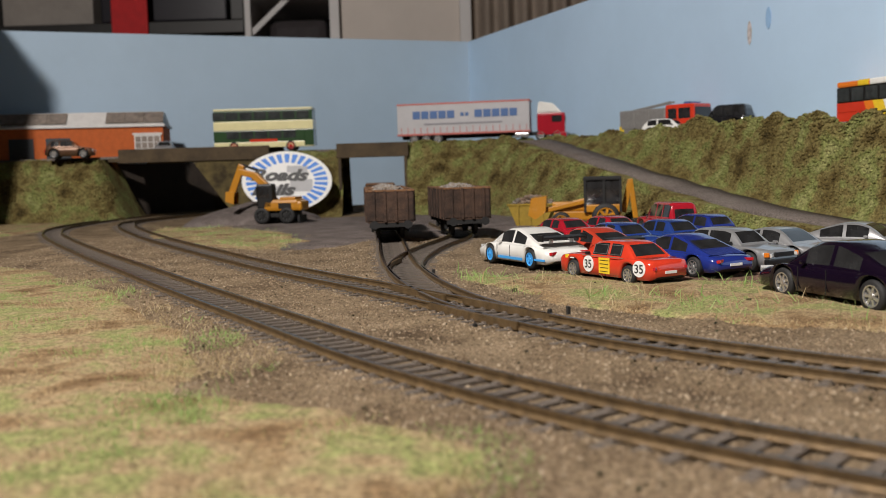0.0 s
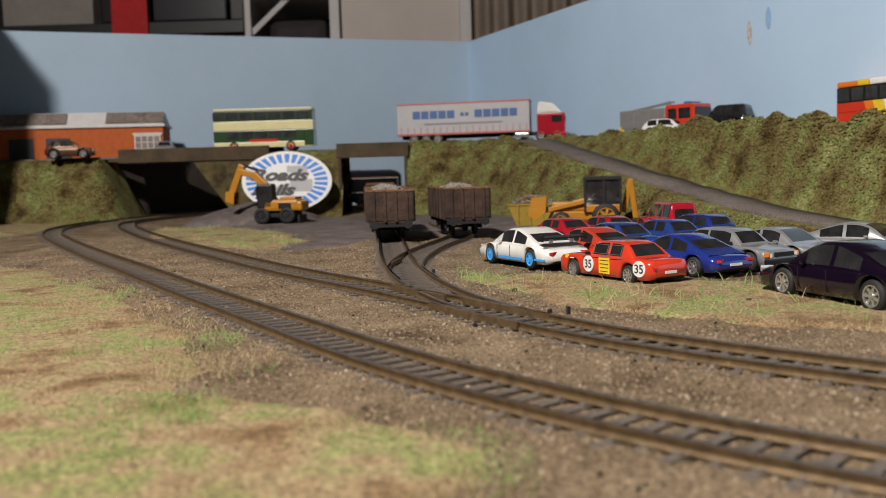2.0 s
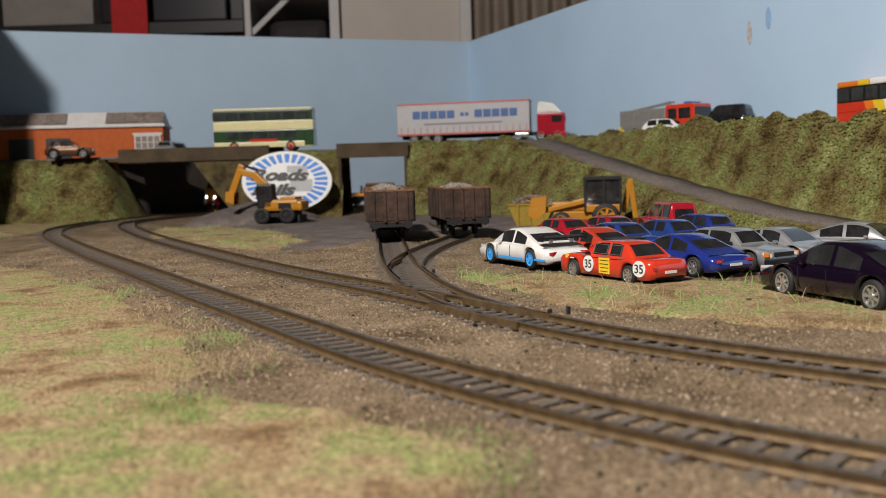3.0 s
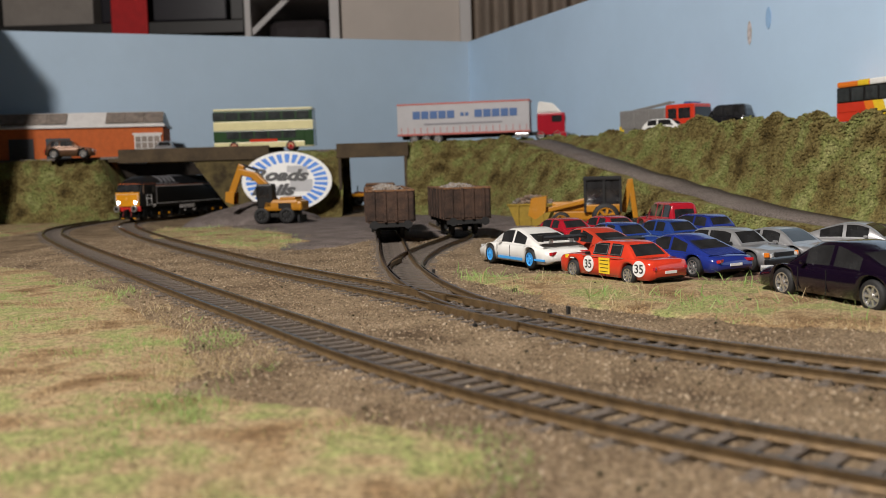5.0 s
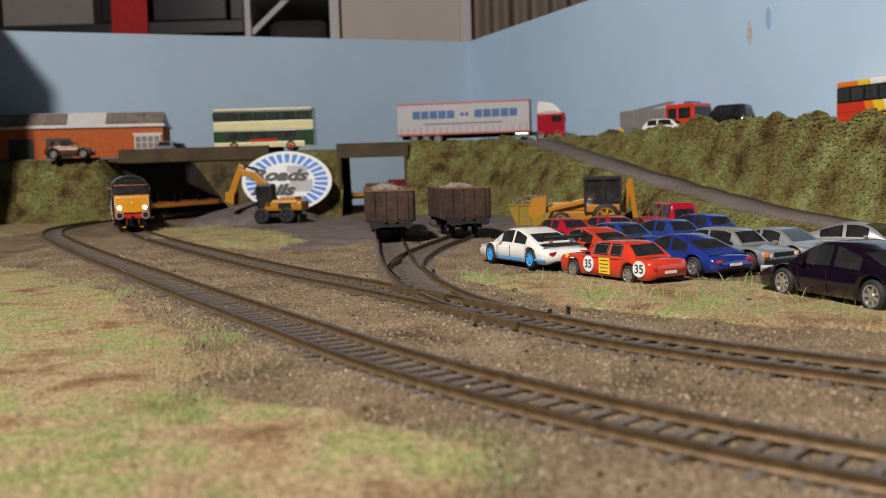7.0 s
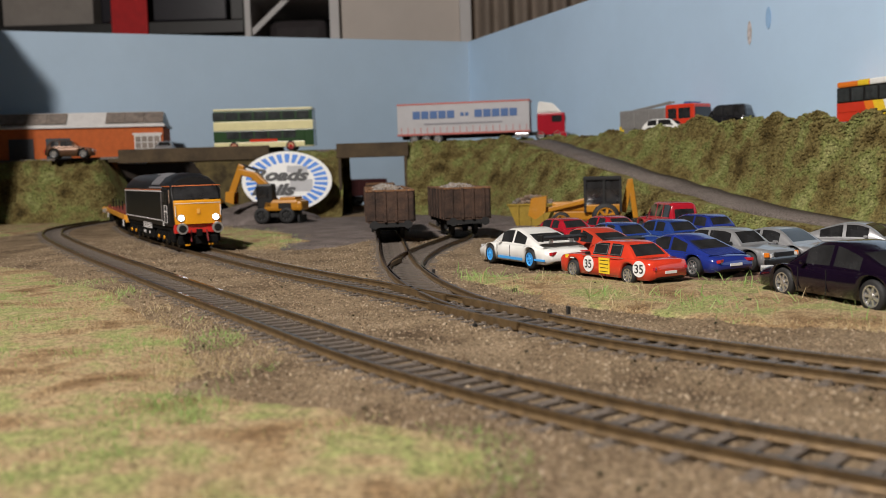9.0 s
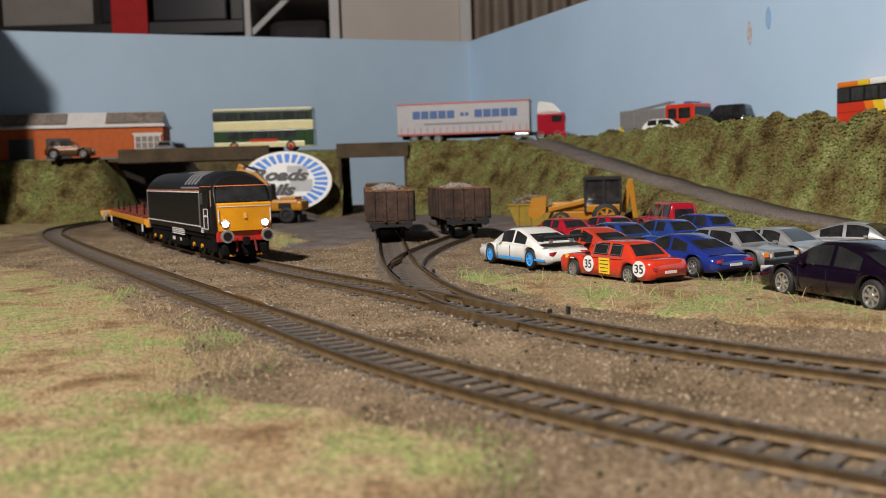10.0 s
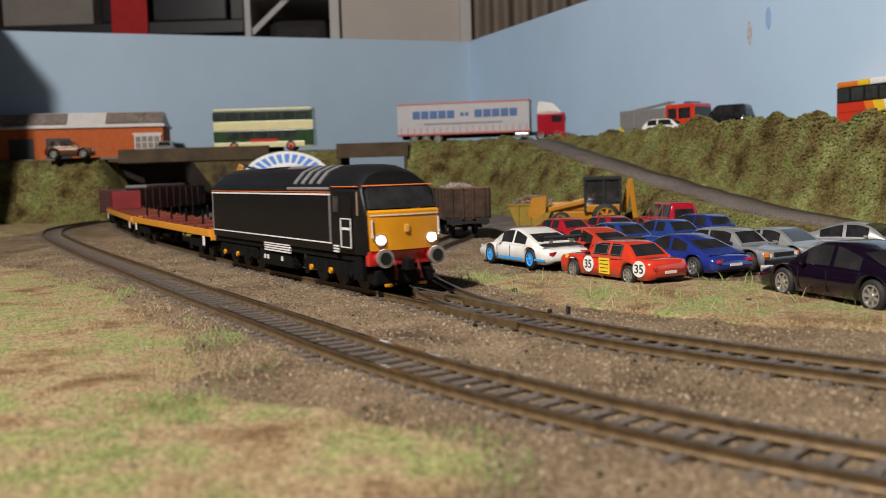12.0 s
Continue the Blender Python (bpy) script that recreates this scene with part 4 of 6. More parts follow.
# ---------- fire engine ----------
fe = empty("fire_engine", Matrix.Translation((0.2365, 0.990, 0.0772)) @ pose(0, 0, 0, 0, 0, -50) @ Matrix.Scale(0.92, 4), "red and grey toy fire engine with a ladder", "fire engine")
shut_m = mat("roller_shutter", (0.35, 0.34, 0.33), 0.4, 0.5, 0.1, 300)
part("rear_body", box(bmesh.new(), -0.056, 0.008, -0.0155, 0.0155, 0.006, 0.0330, 0.001), shut_m, fe, "grey shuttered locker body")
for k in range(3):
    part("shutter", box(bmesh.new(), -0.053 + k * 0.0205, -0.035 + k * 0.0205, -0.0160, -0.0150, 0.012, 0.0310, 0.0003), shut_m, fe)
part("chevron_panel", box(bmesh.new(), -0.0566, -0.0500, -0.0158, 0.0158, 0.006, 0.0150, 0.0003), yellow_m, fe)
fcab = part("cab", box(bmesh.new(), 0.008, 0.046, -0.0158, 0.0158, 0.006, 0.0360, 0.002), red_p, fe, "red crew cab")
part("windscreen", box(bmesh.new(), 0.0425, 0.0466, -0.0140, 0.0140, 0.0190, 0.0320, 0.0005), glass_m, fcab)
for x0, x1 in ((0.012, 0.023), (0.026, 0.041)):
    part("side_window", box(bmesh.new(), x0, x1, -0.0161, 0.0161, 0.0200, 0.0315, 0.0003), glass_m, fcab)
part("light_bar", box(bmesh.new(), 0.030, 0.036, -0.0120, 0.0120, 0.0360, 0.0382, 0.0004), blue_t, fcab)
lad = part("ladder", box(bmesh.new(), -0.040, 0.016, -0.0095, -0.0085, 0.0345, 0.0365), shut_m, fe, "grey ladder")
part("rail", box(bmesh.new(), -0.040, 0.016, -0.0035, -0.0025, 0.0345, 0.0365), shut_m, lad)
for k in range(9):
    part("rung", cyl(bmesh.new(), (-0.037 + k * 0.006, -0.009, 0.0355), (-0.037 + k * 0.006, -0.003, 0.0355), 0.0005, 6), shut_m, lad)
lad.matrix_local = pose(0, 0, 0.002, 0, -7, 0)
for x in (-0.034, 0.030):
    for sy in (1, -1):
        wheel("wheel", fe, 0.0065, 0.005, x, sy * 0.0132, chrome_m)

# ---------- brick shed ----------
brick_m = mat("orange_brick_card", (0.45, 0.10, 0.02), 0.85, 0, 0.15, 150, 0.2, 600)
shed = empty("brick_shed", Matrix.Translation((-0.359, 1.243, 0.0790)) @ pose(0, 0, 0, 0, 0, 9), "long orange brick shed with a glazed white-framed roof", "shed")
part("wall", box(bmesh.new(), -0.34, 0.0, 0, 0.075, 0, 0.0400), brick_m, shed, "orange brick walls")
wtrim = mat("white_trim", (0.62, 0.60, 0.58), 0.6, 0, 0.08, 100)
part("fascia", box(bmesh.new(), -0.342, 0.003, -0.003, 0.078, 0.0395, 0.0425, 0.0004), wtrim, shed, "white gutter fascia")
bm = bmesh.new()
vs = [bm.verts.new(p) for p in ((-0.34, -0.002, 0.0425), (0.001, -0.002, 0.0425), (0.001, 0.077, 0.0425), (-0.34, 0.077, 0.0425), (-0.34, 0.018, 0.0600), (-0.003, 0.018, 0.0600), (-0.003, 0.057, 0.0600), (-0.34, 0.057, 0.0600))]
for q in ((3, 2, 1, 0), (4, 5, 6, 7), (0, 1, 5, 4), (1, 2, 6, 5), (2, 3, 7, 6), (3, 0, 4, 7)):
    bm.faces.new([vs[i] for i in q])
roof = part("roof", bm, wtrim, shed, "white framed roof")
roofglass = mat("dull_roof_glazing", (0.20, 0.165, 0.14), 0.6, 0, 0.35, 140)
for k in range(14):
    x = -0.335 + k * 0.0240
    if k in (10, 9):
        continue
    bm = bmesh.new()
    vs = [bm.verts.new(p) for p in ((x, -0.0013, 0.0445), (x + 0.0236, -0.0013, 0.0445), (x + 0.0236, 0.0150, 0.0585), (x, 0.0150, 0.0585))]
    vt = [bm.verts.new(v.co + Vector((0, -0.0008, 0.0008))) for v in vs]
    bm.faces.new(vt)
    for a in range(4):
        bm.faces.new((vs[a], vs[(a + 1) % 4], vt[(a + 1) % 4], vt[a]))
    part("roof_pane", bm, roofglass, roof)
win = part("window", box(bmesh.new(), -0.036, -0.003, -0.0020, 0.001, 0.002, 0.0305, 0.0003), wtrim, shed, "white framed window")
for i in range(4):
    for j in range(3):
        part("pane", box(bmesh.new(), -0.0345 + i * 0.0078, -0.0281 + i * 0.0078, -0.0026, -0.0015, 0.004 + j * 0.0080, 0.0110 + j * 0.0080), roofglass, win)
part("lintel", box(bmesh.new(), -0.038, -0.001, -0.0026, 0.001, 0.0290, 0.0315), wtrim, shed)
for k in range(3):
    part("door", box(bmesh.new(), -0.235 + k * 0.045, -0.205 + k * 0.045, -0.0012, 0.001, 0, 0.0270), mat("dark_door", (0.03, 0.035, 0.04), 0.6), shed)

# ---------- mineral wagons ----------
rust_m = mat("rusty_wagon", (0.024, 0.014, 0.010), 0.85, 0, 0.45, 80, 0.4, 600, color2=(0.058, 0.031, 0.019))
rust2_m = mat("orange_rust", (0.17, 0.085, 0.04), 0.85, 0, 0.3, 90, 0.4, 600)
stone_m = islandmat("stone_load", [(0.22, 0.20, 0.18), (0.34, 0.31, 0.28), (0.14, 0.12, 0.11), (0.30, 0.24, 0.18)])


def mineral_wagon(m, label, body_m, load=True):
    w = empty("mineral_wagon", m, label, "wagon", "mineral wagons on the sidings")
    L, W, z0, z1 = 0.078, 0.0315, 0.0130, 0.0335
    part("floor", box(bmesh.new(), -W / 2, W / 2, -L / 2, L / 2, z0 - 0.0015, z0), body_m, w)
    for sy in (1, -1):
        part("side", box(bmesh.new(), sy * W / 2 - 0.0006, sy * W / 2 + 0.0006, -L / 2, L / 2, z0, z1, 0.0002), body_m, w)
        part("end", box(bmesh.new(), -W / 2, W / 2, sy * L / 2 - 0.0006, sy * L / 2 + 0.0006, z0, z1, 0.0002), body_m, w)
        part("top_rim", box(bmesh.new(), sy * W / 2 - 0.0010, sy * W / 2 + 0.0010, -L / 2 - 0.001, L / 2 + 0.001, z1 - 0.0006, z1 + 0.0008, 0.0002), rust2_m, w)
        part("end_rim", box(bmesh.new(), -W / 2, W / 2, sy * L / 2 - 0.0010, sy * L / 2 + 0.0010, z1 - 0.0006, z1 + 0.0008, 0.0002), rust2_m, w)
        for k in range(6):
            y = -L / 2 + 0.004 + k * (L - 0.008) / 5
            part("side_rib", box(bmesh.new(), sy * (W / 2 + 0.0009) - 0.0006, sy * (W / 2 + 0.0009) + 0.0006, y - 0.0008, y + 0.0008, z0 - 0.001, z1), body_m, w)
        for k in range(4):
            x = -W / 2 + 0.0045 + k * (W - 0.009) / 3
            part("end_rib", box(bmesh.new(), x - 0.0008, x + 0.0008, sy * (L / 2 + 0.0009) - 0.0006, sy * (L / 2 + 0.0009) + 0.0006, z0 - 0.001, z1), body_m, w)
        part("solebar", box(bmesh.new(), sy * 0.0125 - 0.0008, sy * 0.0125 + 0.0008, -L / 2, L / 2, z0 - 0.0045, z0 - 0.001), under_m, w)
        part("headstock", box(bmesh.new(), -W / 2 + 0.001, W / 2 - 0.001, sy * (L / 2 - 0.001) - 0.0008, sy * (L / 2 - 0.001) + 0.0008, z0 - 0.0045, z0), under_m, w)
        for sx in (1, -1):
            b = part("buffer", cyl(bmesh.new(), (sx * 0.0113, sy * L / 2, z0 - 0.0025), (sx * 0.0113, sy * (L / 2 + 0.0055), z0 - 0.0025), 0.0014, 10), under_m, w)
            part("buffer_head", cyl(bmesh.new(), (sx * 0.0113, sy * (L / 2 + 0.005), z0 - 0.0025), (sx * 0.0113, sy * (L / 2 + 0.006), z0 - 0.0025), 0.0029, 14), under_m, b)
            part("axle_guard", box(bmesh.new(), sx * 0.0125 - 0.0007, sx * 0.0125 + 0.0007, sy * 0.019 - 0.0045, sy * 0.019 + 0.0045, 0.0045, z0 - 0.003), under_m, w)
        bm = bmesh.new()
        for sx in (1, -1):
            cyl(bm, (sx * 0.0070, sy * 0.019, 0.0062), (sx * 0.0098, sy * 0.019, 0.0062), 0.0062, 20)
        cyl(bm, (-0.012, sy * 0.019, 0.0062), (0.012, sy * 0.019, 0.0062), 0.0009, 8)
        part("wheelset", bm, under_m, w)
    if load:
        r = random.Random(3)
        vs, fs = [], []
        for k in range(420):
            x, y = r.uniform(-W / 2 + 0.002, W / 2 - 0.002), r.uniform(-L / 2 + 0.002, L / 2 - 0.002)
            z = z1 - 0.0045 + 0.0065 * (1 - (2 * x / W) ** 2) * (1 - (2 * y / L) ** 4)
            pv, pf = LUMPS[k % 8]
            q = len(vs)
            s = r.uniform(0.0010, 0.0022)
            vs += [(x + s * a, y + s * b, z + s * c) for a, b, c in pv]
            fs += [tuple(q + i for i in t) for t in pf]
        me = bpy.data.meshes.new("stone_load")
        me.from_pydata(vs, [], fs)
        me.materials.append(stone_m)
        o = new("stone_load", me)
        o.parent = w
        o["kind"] = "stuff"
    return w


def on_path(P, y):
    k = int(np.argmin(np.abs(P[:, 1] - y)))
    a, b = P[max(0, k - 6)], P[min(len(P) - 1, k + 6)]
    return P[k][0], math.degrees(math.atan2(-(b[0] - a[0]), b[1] - a[1]))


for P, y, lab, bm_m in ((PATH_S, 0.690, "rusty brown mineral wagon full of stone", rust_m), (PATH_S, 0.783, "rusty brown mineral wagon with an orange rim", rust_m)):
    x, a = on_path(P, y)
    mineral_wagon(pose(x, y, RT, 0, 0, a), lab, bm_m)
mineral_wagon(pose(-0.0735, 1.145, RT - 0.001, 0, 0, 4), "dark empty mineral wagon at the siding's end", rust_m, False)
mineral_wagon(pose(0.0120, 0.703, RT, 0, 0, 9), "dark rusty mineral wagon full of grey stone", rust_m)

# ---------- gravel heap, excavator, digger, skip, oval sign ----------
patch("gravel_heap", -0.205, 1.035, 0.075, 0.085, 0, 0.003, gravel_m, "heap of grey-brown gravel", "gravel heap", 11, rise=0.021)
plant_m = paint("plant_yellow", (0.45, 0.19, 0.010), 0.4, 0, 0.3)
ex = empty("wheeled_excavator", Matrix.Translation((-0.166, 0.965, 0.0025)) @ pose(0, 0, 0, 0, 0, 172), "yellow toy wheeled excavator with raised arm", "excavator")
part("chassis", box(bmesh.new(), -0.021, 0.021, -0.010, 0.010, 0.006, 0.0105, 0.001), under_m, ex)
for x in (-0.013, 0.013):
    for sy in (1, -1):
        wheel("wheel", ex, 0.0082, 0.007, x, sy * 0.0115, under_m)
part("blade", box(bmesh.new(), -0.026, -0.0235, -0.013, 0.013, 0.001, 0.008, 0.0005), under_m, ex)
house = part("upper_body", box(bmesh.new(), -0.025, 0.012, -0.0145, 0.0145, 0.0125, 0.0240, 0.003), plant_m, ex, "yellow upper body")
part("counterweight", box(bmesh.new(), -0.029, -0.021, -0.014, 0.014, 0.0125, 0.0225, 0.003), plant_m, house)
part("engine_cover", box(bmesh.new(), -0.022, -0.006, -0.0125, 0.0125, 0.0235, 0.0265, 0.001), plant_m, house)
part("side_vent", box(bmesh.new(), -0.018, -0.005, 0.0143, 0.0149, 0.0150, 0.0205), black_m, house)
part("turntable", cyl(bmesh.new(), (0, 0, 0.0100), (0, 0, 0.0128), 0.0085, 20), under_m, ex)
ecab = part("cab", box(bmesh.new(), 0.001, 0.0175, 0.0005, 0.0145, 0.0150, 0.0400, 0.002), black_m, ex, "dark glazed cab")
part("cab_window", box(bmesh.new(), 0.004, 0.0178, 0.0025, 0.0148, 0.0255, 0.0375, 0.0008), glass_m, ecab)


def strut(name, p, q, w, h, material, parent):
    p, q = Vector(p), Vector(q)
    d = q - p
    bm = box(bmesh.new(), -w / 2, w / 2, -h / 2, h / 2, 0, d.length, min(w, h) * 0.2)
    o = part(name, bm, material, parent)
    o.matrix_local = Matrix.Translation(p) @ d.to_track_quat("Z", "Y").to_matrix().to_4x4()
    return o


strut("boom", (0.004, -0.005, 0.0200), (0.015, -0.005, 0.0400), 0.0065, 0.0080, plant_m, ex)
strut("boom", (0.0140, -0.005, 0.0385), (0.026, -0.005, 0.0495), 0.0062, 0.0076, plant_m, ex)
strut("boom", (0.0250, -0.005, 0.0490), (0.042, -0.005, 0.0535), 0.0058, 0.0066, plant_m, ex)
strut("dipper", (0.0375, -0.005, 0.0600), (0.0500, -0.005, 0.0300), 0.0055, 0.0070, plant_m, ex)
strut("cylinder", (0.012, -0.009, 0.024), (0.022, -0.009, 0.0440), 0.0024, 0.0024, under_m, ex)
strut("cylinder", (0.022, -0.005, 0.054), (0.038, -0.005, 0.0600), 0.0026, 0.0026, under_m, ex)
strut("cylinder", (0.0430, -0.009, 0.050), (0.0505, -0.009, 0.0310), 0.0022, 0.0022, under_m, ex)
bm = bmesh.new()
vs = [bm.verts.new(p) for p in ((0.045, -0.012, 0.032), (0.054, -0.012, 0.033), (0.055, -0.012, 0.023), (0.046, -0.012, 0.020), (0.045, 0.002, 0.032), (0.054, 0.002, 0.033), (0.055, 0.002, 0.023), (0.046, 0.002, 0.020))]
for q in ((0, 1, 2, 3), (7, 6, 5, 4), (0, 4, 5, 1), (1, 5, 6, 2), (3, 2, 6, 7)):
    bm.faces.new([vs[i] for i in q])
part("bucket", bm, plant_m, ex)

jcb = empty("backhoe_loader", Matrix.Translation((0.124, 0.745, 0.001)) @ pose(0, 0, 0, 0, 0, 172), "yellow and black toy backhoe loader", "digger")
for x, r in ((-0.004, 0.0105), (0.030, 0.0075)):
    for sy in (1, -1):
        wheel("wheel", jcb, r, 0.007, x, sy * 0.0125, plant_m)
part("chassis", box(bmesh.new(), -0.016, 0.036, -0.009, 0.009, 0.008, 0.0150, 0.001), plant_m, jcb)
part("bonnet", box(bmesh.new(), 0.012, 0.037, -0.0075, 0.0075, 0.0150, 0.0225, 0.0015), plant_m, jcb)
jc = part("cab", box(bmesh.new(), -0.0165, 0.0125, -0.0125, 0.0125, 0.0385, 0.0415, 0.001), under_m, jcb, "black framed cab")
for x in (-0.0155, -0.003, 0.0115):
    for sy in (1, -1):
        part("cab_post", box(bmesh.new(), x - 0.0009, x + 0.0009, sy * 0.0115 - 0.0009, sy * 0.0115 + 0.0009, 0.0140, 0.0390), under_m, jc)
part("cab_glazing", box(bmesh.new(), -0.0148, 0.0108, -0.0110, 0.0110, 0.0200, 0.0384), glass_m, jc, "smoky cab glazing")
part("cab_floor", box(bmesh.new(), -0.0165, 0.0125, -0.0120, 0.0120, 0.0140, 0.0200, 0.001), plant_m, jc)
for sy in (1, -1):
    strut("loader_arm", (0.008, sy * 0.0095, 0.0235), (0.043, sy * 0.0095, 0.0160), 0.0025, 0.0035, plant_m, jcb)
strut("boom", (-0.018, 0, 0.0130), (-0.0235, 0, 0.0370), 0.0035, 0.0045, plant_m, jcb)
strut("dipper", (-0.0235, 0, 0.0390), (-0.0275, 0, 0.0080), 0.0030, 0.0040, plant_m, jcb)
part("backhoe_bucket", box(bmesh.new(), -0.0330, -0.0245, -0.006, 0.006, 0.0010, 0.0085, 0.001), under_m, jcb)
bm = bmesh.new()
vs = [bm.verts.new((x, y, z)) for y in (-0.0155, 0.0155) for x, z in ((0.041, 0.0275), (0.053, 0.0260), (0.0555, 0.0130), (0.050, 0.0095), (0.042, 0.0150))]
for q in ((0, 1, 2, 3, 4), (9, 8, 7, 6, 5), (4, 3, 8, 9), (3, 2, 7, 8), (0, 4, 9, 5), (1, 0, 5, 6)):
    bm.faces.new([vs[i] for i in q])
part("front_bucket", bm, plant_m, jcb, "yellow front bucket")

sk_m = mat("yellow_skip_paint", (0.27, 0.175, 0.010), 0.6, 0, 0.2, 100, 0.3, 500)
skip_ob = empty("rubble_skip", Matrix.Translation((0.078, 0.815, 0.001)) @ pose(0, 0, 0, 0, 0, -14), "yellow toy skip filled with brown rubble", "skip")
bm = bmesh.new()
outer = [(-0.0195, 0.019), (-0.0120, 0), (0.0120, 0), (0.0195, 0.019)]
for w, inset in ((0.0125, 0.0), (0.0117, 0.0010)):
    pass
va = [[bm.verts.new((x, y, z)) for x, z in outer] for y in (-0.0125, 0.0125)]
vb = [[bm.verts.new((x * 0.93, y * 0.93, max(z, 0.001))) for x, z in outer] for y in (-0.0125, 0.0125)]
for g in (va, vb):
    bm.faces.new(g[0]), bm.faces.new(g[1])
    for k in range(3):
        bm.faces.new((g[0][k], g[0][k + 1], g[1][k + 1], g[1][k]))
bmesh.ops.recalc_face_normals(bm, faces=bm.faces)
part("skip_body", bm, sk_m, skip_ob)
for sy in (-1, 1):
    part("rim", box(bmesh.new(), -0.0200, 0.0200, sy * 0.0125 - 0.0008, sy * 0.0125 + 0.0008, 0.0180, 0.0196, 0.0003), sk_m, skip_ob)
    for x in (-0.0105, 0.0, 0.0105):
        part("side_rib", box(bmesh.new(), x - 0.0006, x + 0.0006, sy * 0.0130 - 0.0006, sy * 0.0130 + 0.0006, 0.001, 0.0185), sk_m, skip_ob)
r = random.Random(9)
rub = []
for k in range(160):
    x, y = r.uniform(-0.017, 0.017), r.uniform(-0.010, 0.010)
    rub.append((x, y, 0.0165 + 0.009 * (1 - (x / 0.019) ** 2) * r.uniform(0.4, 1), r.uniform(0.0012, 0.0030), r.uniform(0, 6), r.uniform(-1, 1)))
o = scatter("rubble", rub, lambda k: LUMPS[k % 8], islandmat("rubble_mix", [(0.10, 0.07, 0.05), (0.25, 0.17, 0.12), (0.16, 0.14, 0.12), (0.30, 0.22, 0.16)]), "", "")
o.parent = skip_ob

sign = empty("oval_sign", Matrix.Translation((-0.1795, 1.110, 0.0437)) @ pose(0, 0, 0, -8, 1.5, 0), "white oval card sign with blue ticks and black lettering", "sign")
blue_s = mat("sign_blue", (0.04, 0.21, 0.68), 0.5, 0, 0.08, 200)
grey_s = mat("sign_grey", (0.42, 0.42, 0.43), 0.5, 0, 0.05, 200)
bm = bmesh.new()
n = 64
ra = [[bm.verts.new((0.0525 * math.cos(2 * math.pi * i / n), y, 0.0350 * math.sin(2 * math.pi * i / n))) for i in range(n)] for y in (0, 0.0016)]
bm.faces.new(ra[0]), bm.faces.new(ra[1][::-1])
for i in range(n):
    bm.faces.new((ra[0][i], ra[1][i], ra[1][(i + 1) % n], ra[0][(i + 1) % n]))
bmesh.ops.recalc_face_normals(bm, faces=bm.faces)
card = part("card", bm, white_m, sign, "white oval card")
for k in range(30):
    a = 2 * math.pi * (k + 0.5) / 30
    bm = bmesh.new()
    ins, wd = 0.62, 0.066
    q = [(0.91, -wd), (0.91, wd), (ins, wd * 0.9), (ins, -wd * 0.9)]
    vs = [bm.verts.new((0.0525 * rr * math.cos(a + da), y, 0.0350 * rr * math.sin(a + da))) for y in (-0.0003, 0.0002) for rr, da in q]
    for f4 in ((0, 1, 2, 3), (7, 6, 5, 4), (0, 4, 5, 1), (1, 5, 6, 2), (2, 6, 7, 3), (3, 7, 4, 0)):
        bm.faces.new([vs[i] for i in f4])
    bmesh.ops.recalc_face_normals(bm, faces=bm.faces)
    part("tick", bm, blue_s, sign)
for x0, x1, z0, z1 in ((0.000, 0.024, 0.010, 0.018), (0.004, 0.030, -0.012, 0.002), (-0.016, 0.004, -0.017, -0.006)):
    bm = bmesh.new()
    box(bm, x0, x1, -0.00025, 0.0002, z0, z1)
    part("grey_patch", bm, grey_s, sign)
lettering("Roads", 0.0180, black_m, sign, pose(-0.010, -0.0006, 0.0065, 90, 0, 0) @ Matrix.Diagonal((1.45, 1, 1, 1)), bold=0.0006, slant=0.35)
lettering("Rails", 0.0180, black_m, sign, pose(-0.017, -0.0006, -0.0105, 90, 0, 0) @ Matrix.Diagonal((1.45, 1, 1, 1)), bold=0.0006, slant=0.35)

# ---------- the locomotive: front at y = 0, y points back ----------
loco = empty("diesel_locomotive", Matrix(), "black toy diesel locomotive with yellow front and lit lamps", "locomotive")
lb_m = mat("loco_black", (0.0075, 0.007, 0.0068), 0.42, 0, 0.15, 60, 0.03, 900, spec=0.25)
roof_l = mat("loco_roof_black", (0.009, 0.010, 0.012), 0.38, 0, 0.2, 80, 0.05, 900, spec=0.4)
ly_m = paint("warning_yellow", (0.72, 0.30, 0.008), 0.4, 0, 0.2)
frame_l = mat("loco_frame", (0.005, 0.005, 0.005), 0.75, 0, 0.4, 200, 0.4, 900, spec=0.15)
line_w = mat("white_lining", (0.75, 0.72, 0.70), 0.5)
line_o = mat("orange_lining", (0.65, 0.16, 0.04), 0.5)
line_g = mat("grey_lining", (0.16, 0.145, 0.14), 0.5)
cab_glass = mat("smoky_cab_glazing", (0.055, 0.050, 0.045), 0.12, 0, 0.6, 120, spec=0.6)
buf_red = paint("buffer_red", (0.55, 0.02, 0.015), 0.4)
steel_m = mat("buffer_steel", (0.45, 0.43, 0.40), 0.4, 0.6, 0.15, 300)
lamp_glow = mat("lamp_glow", (0.72, 0.86, 1.0), 0.3, emit=14)
LW, LEN, Z0, ZC, ZR = 0.0172, 0.1965, 0.0148, 0.0392, 0.0500
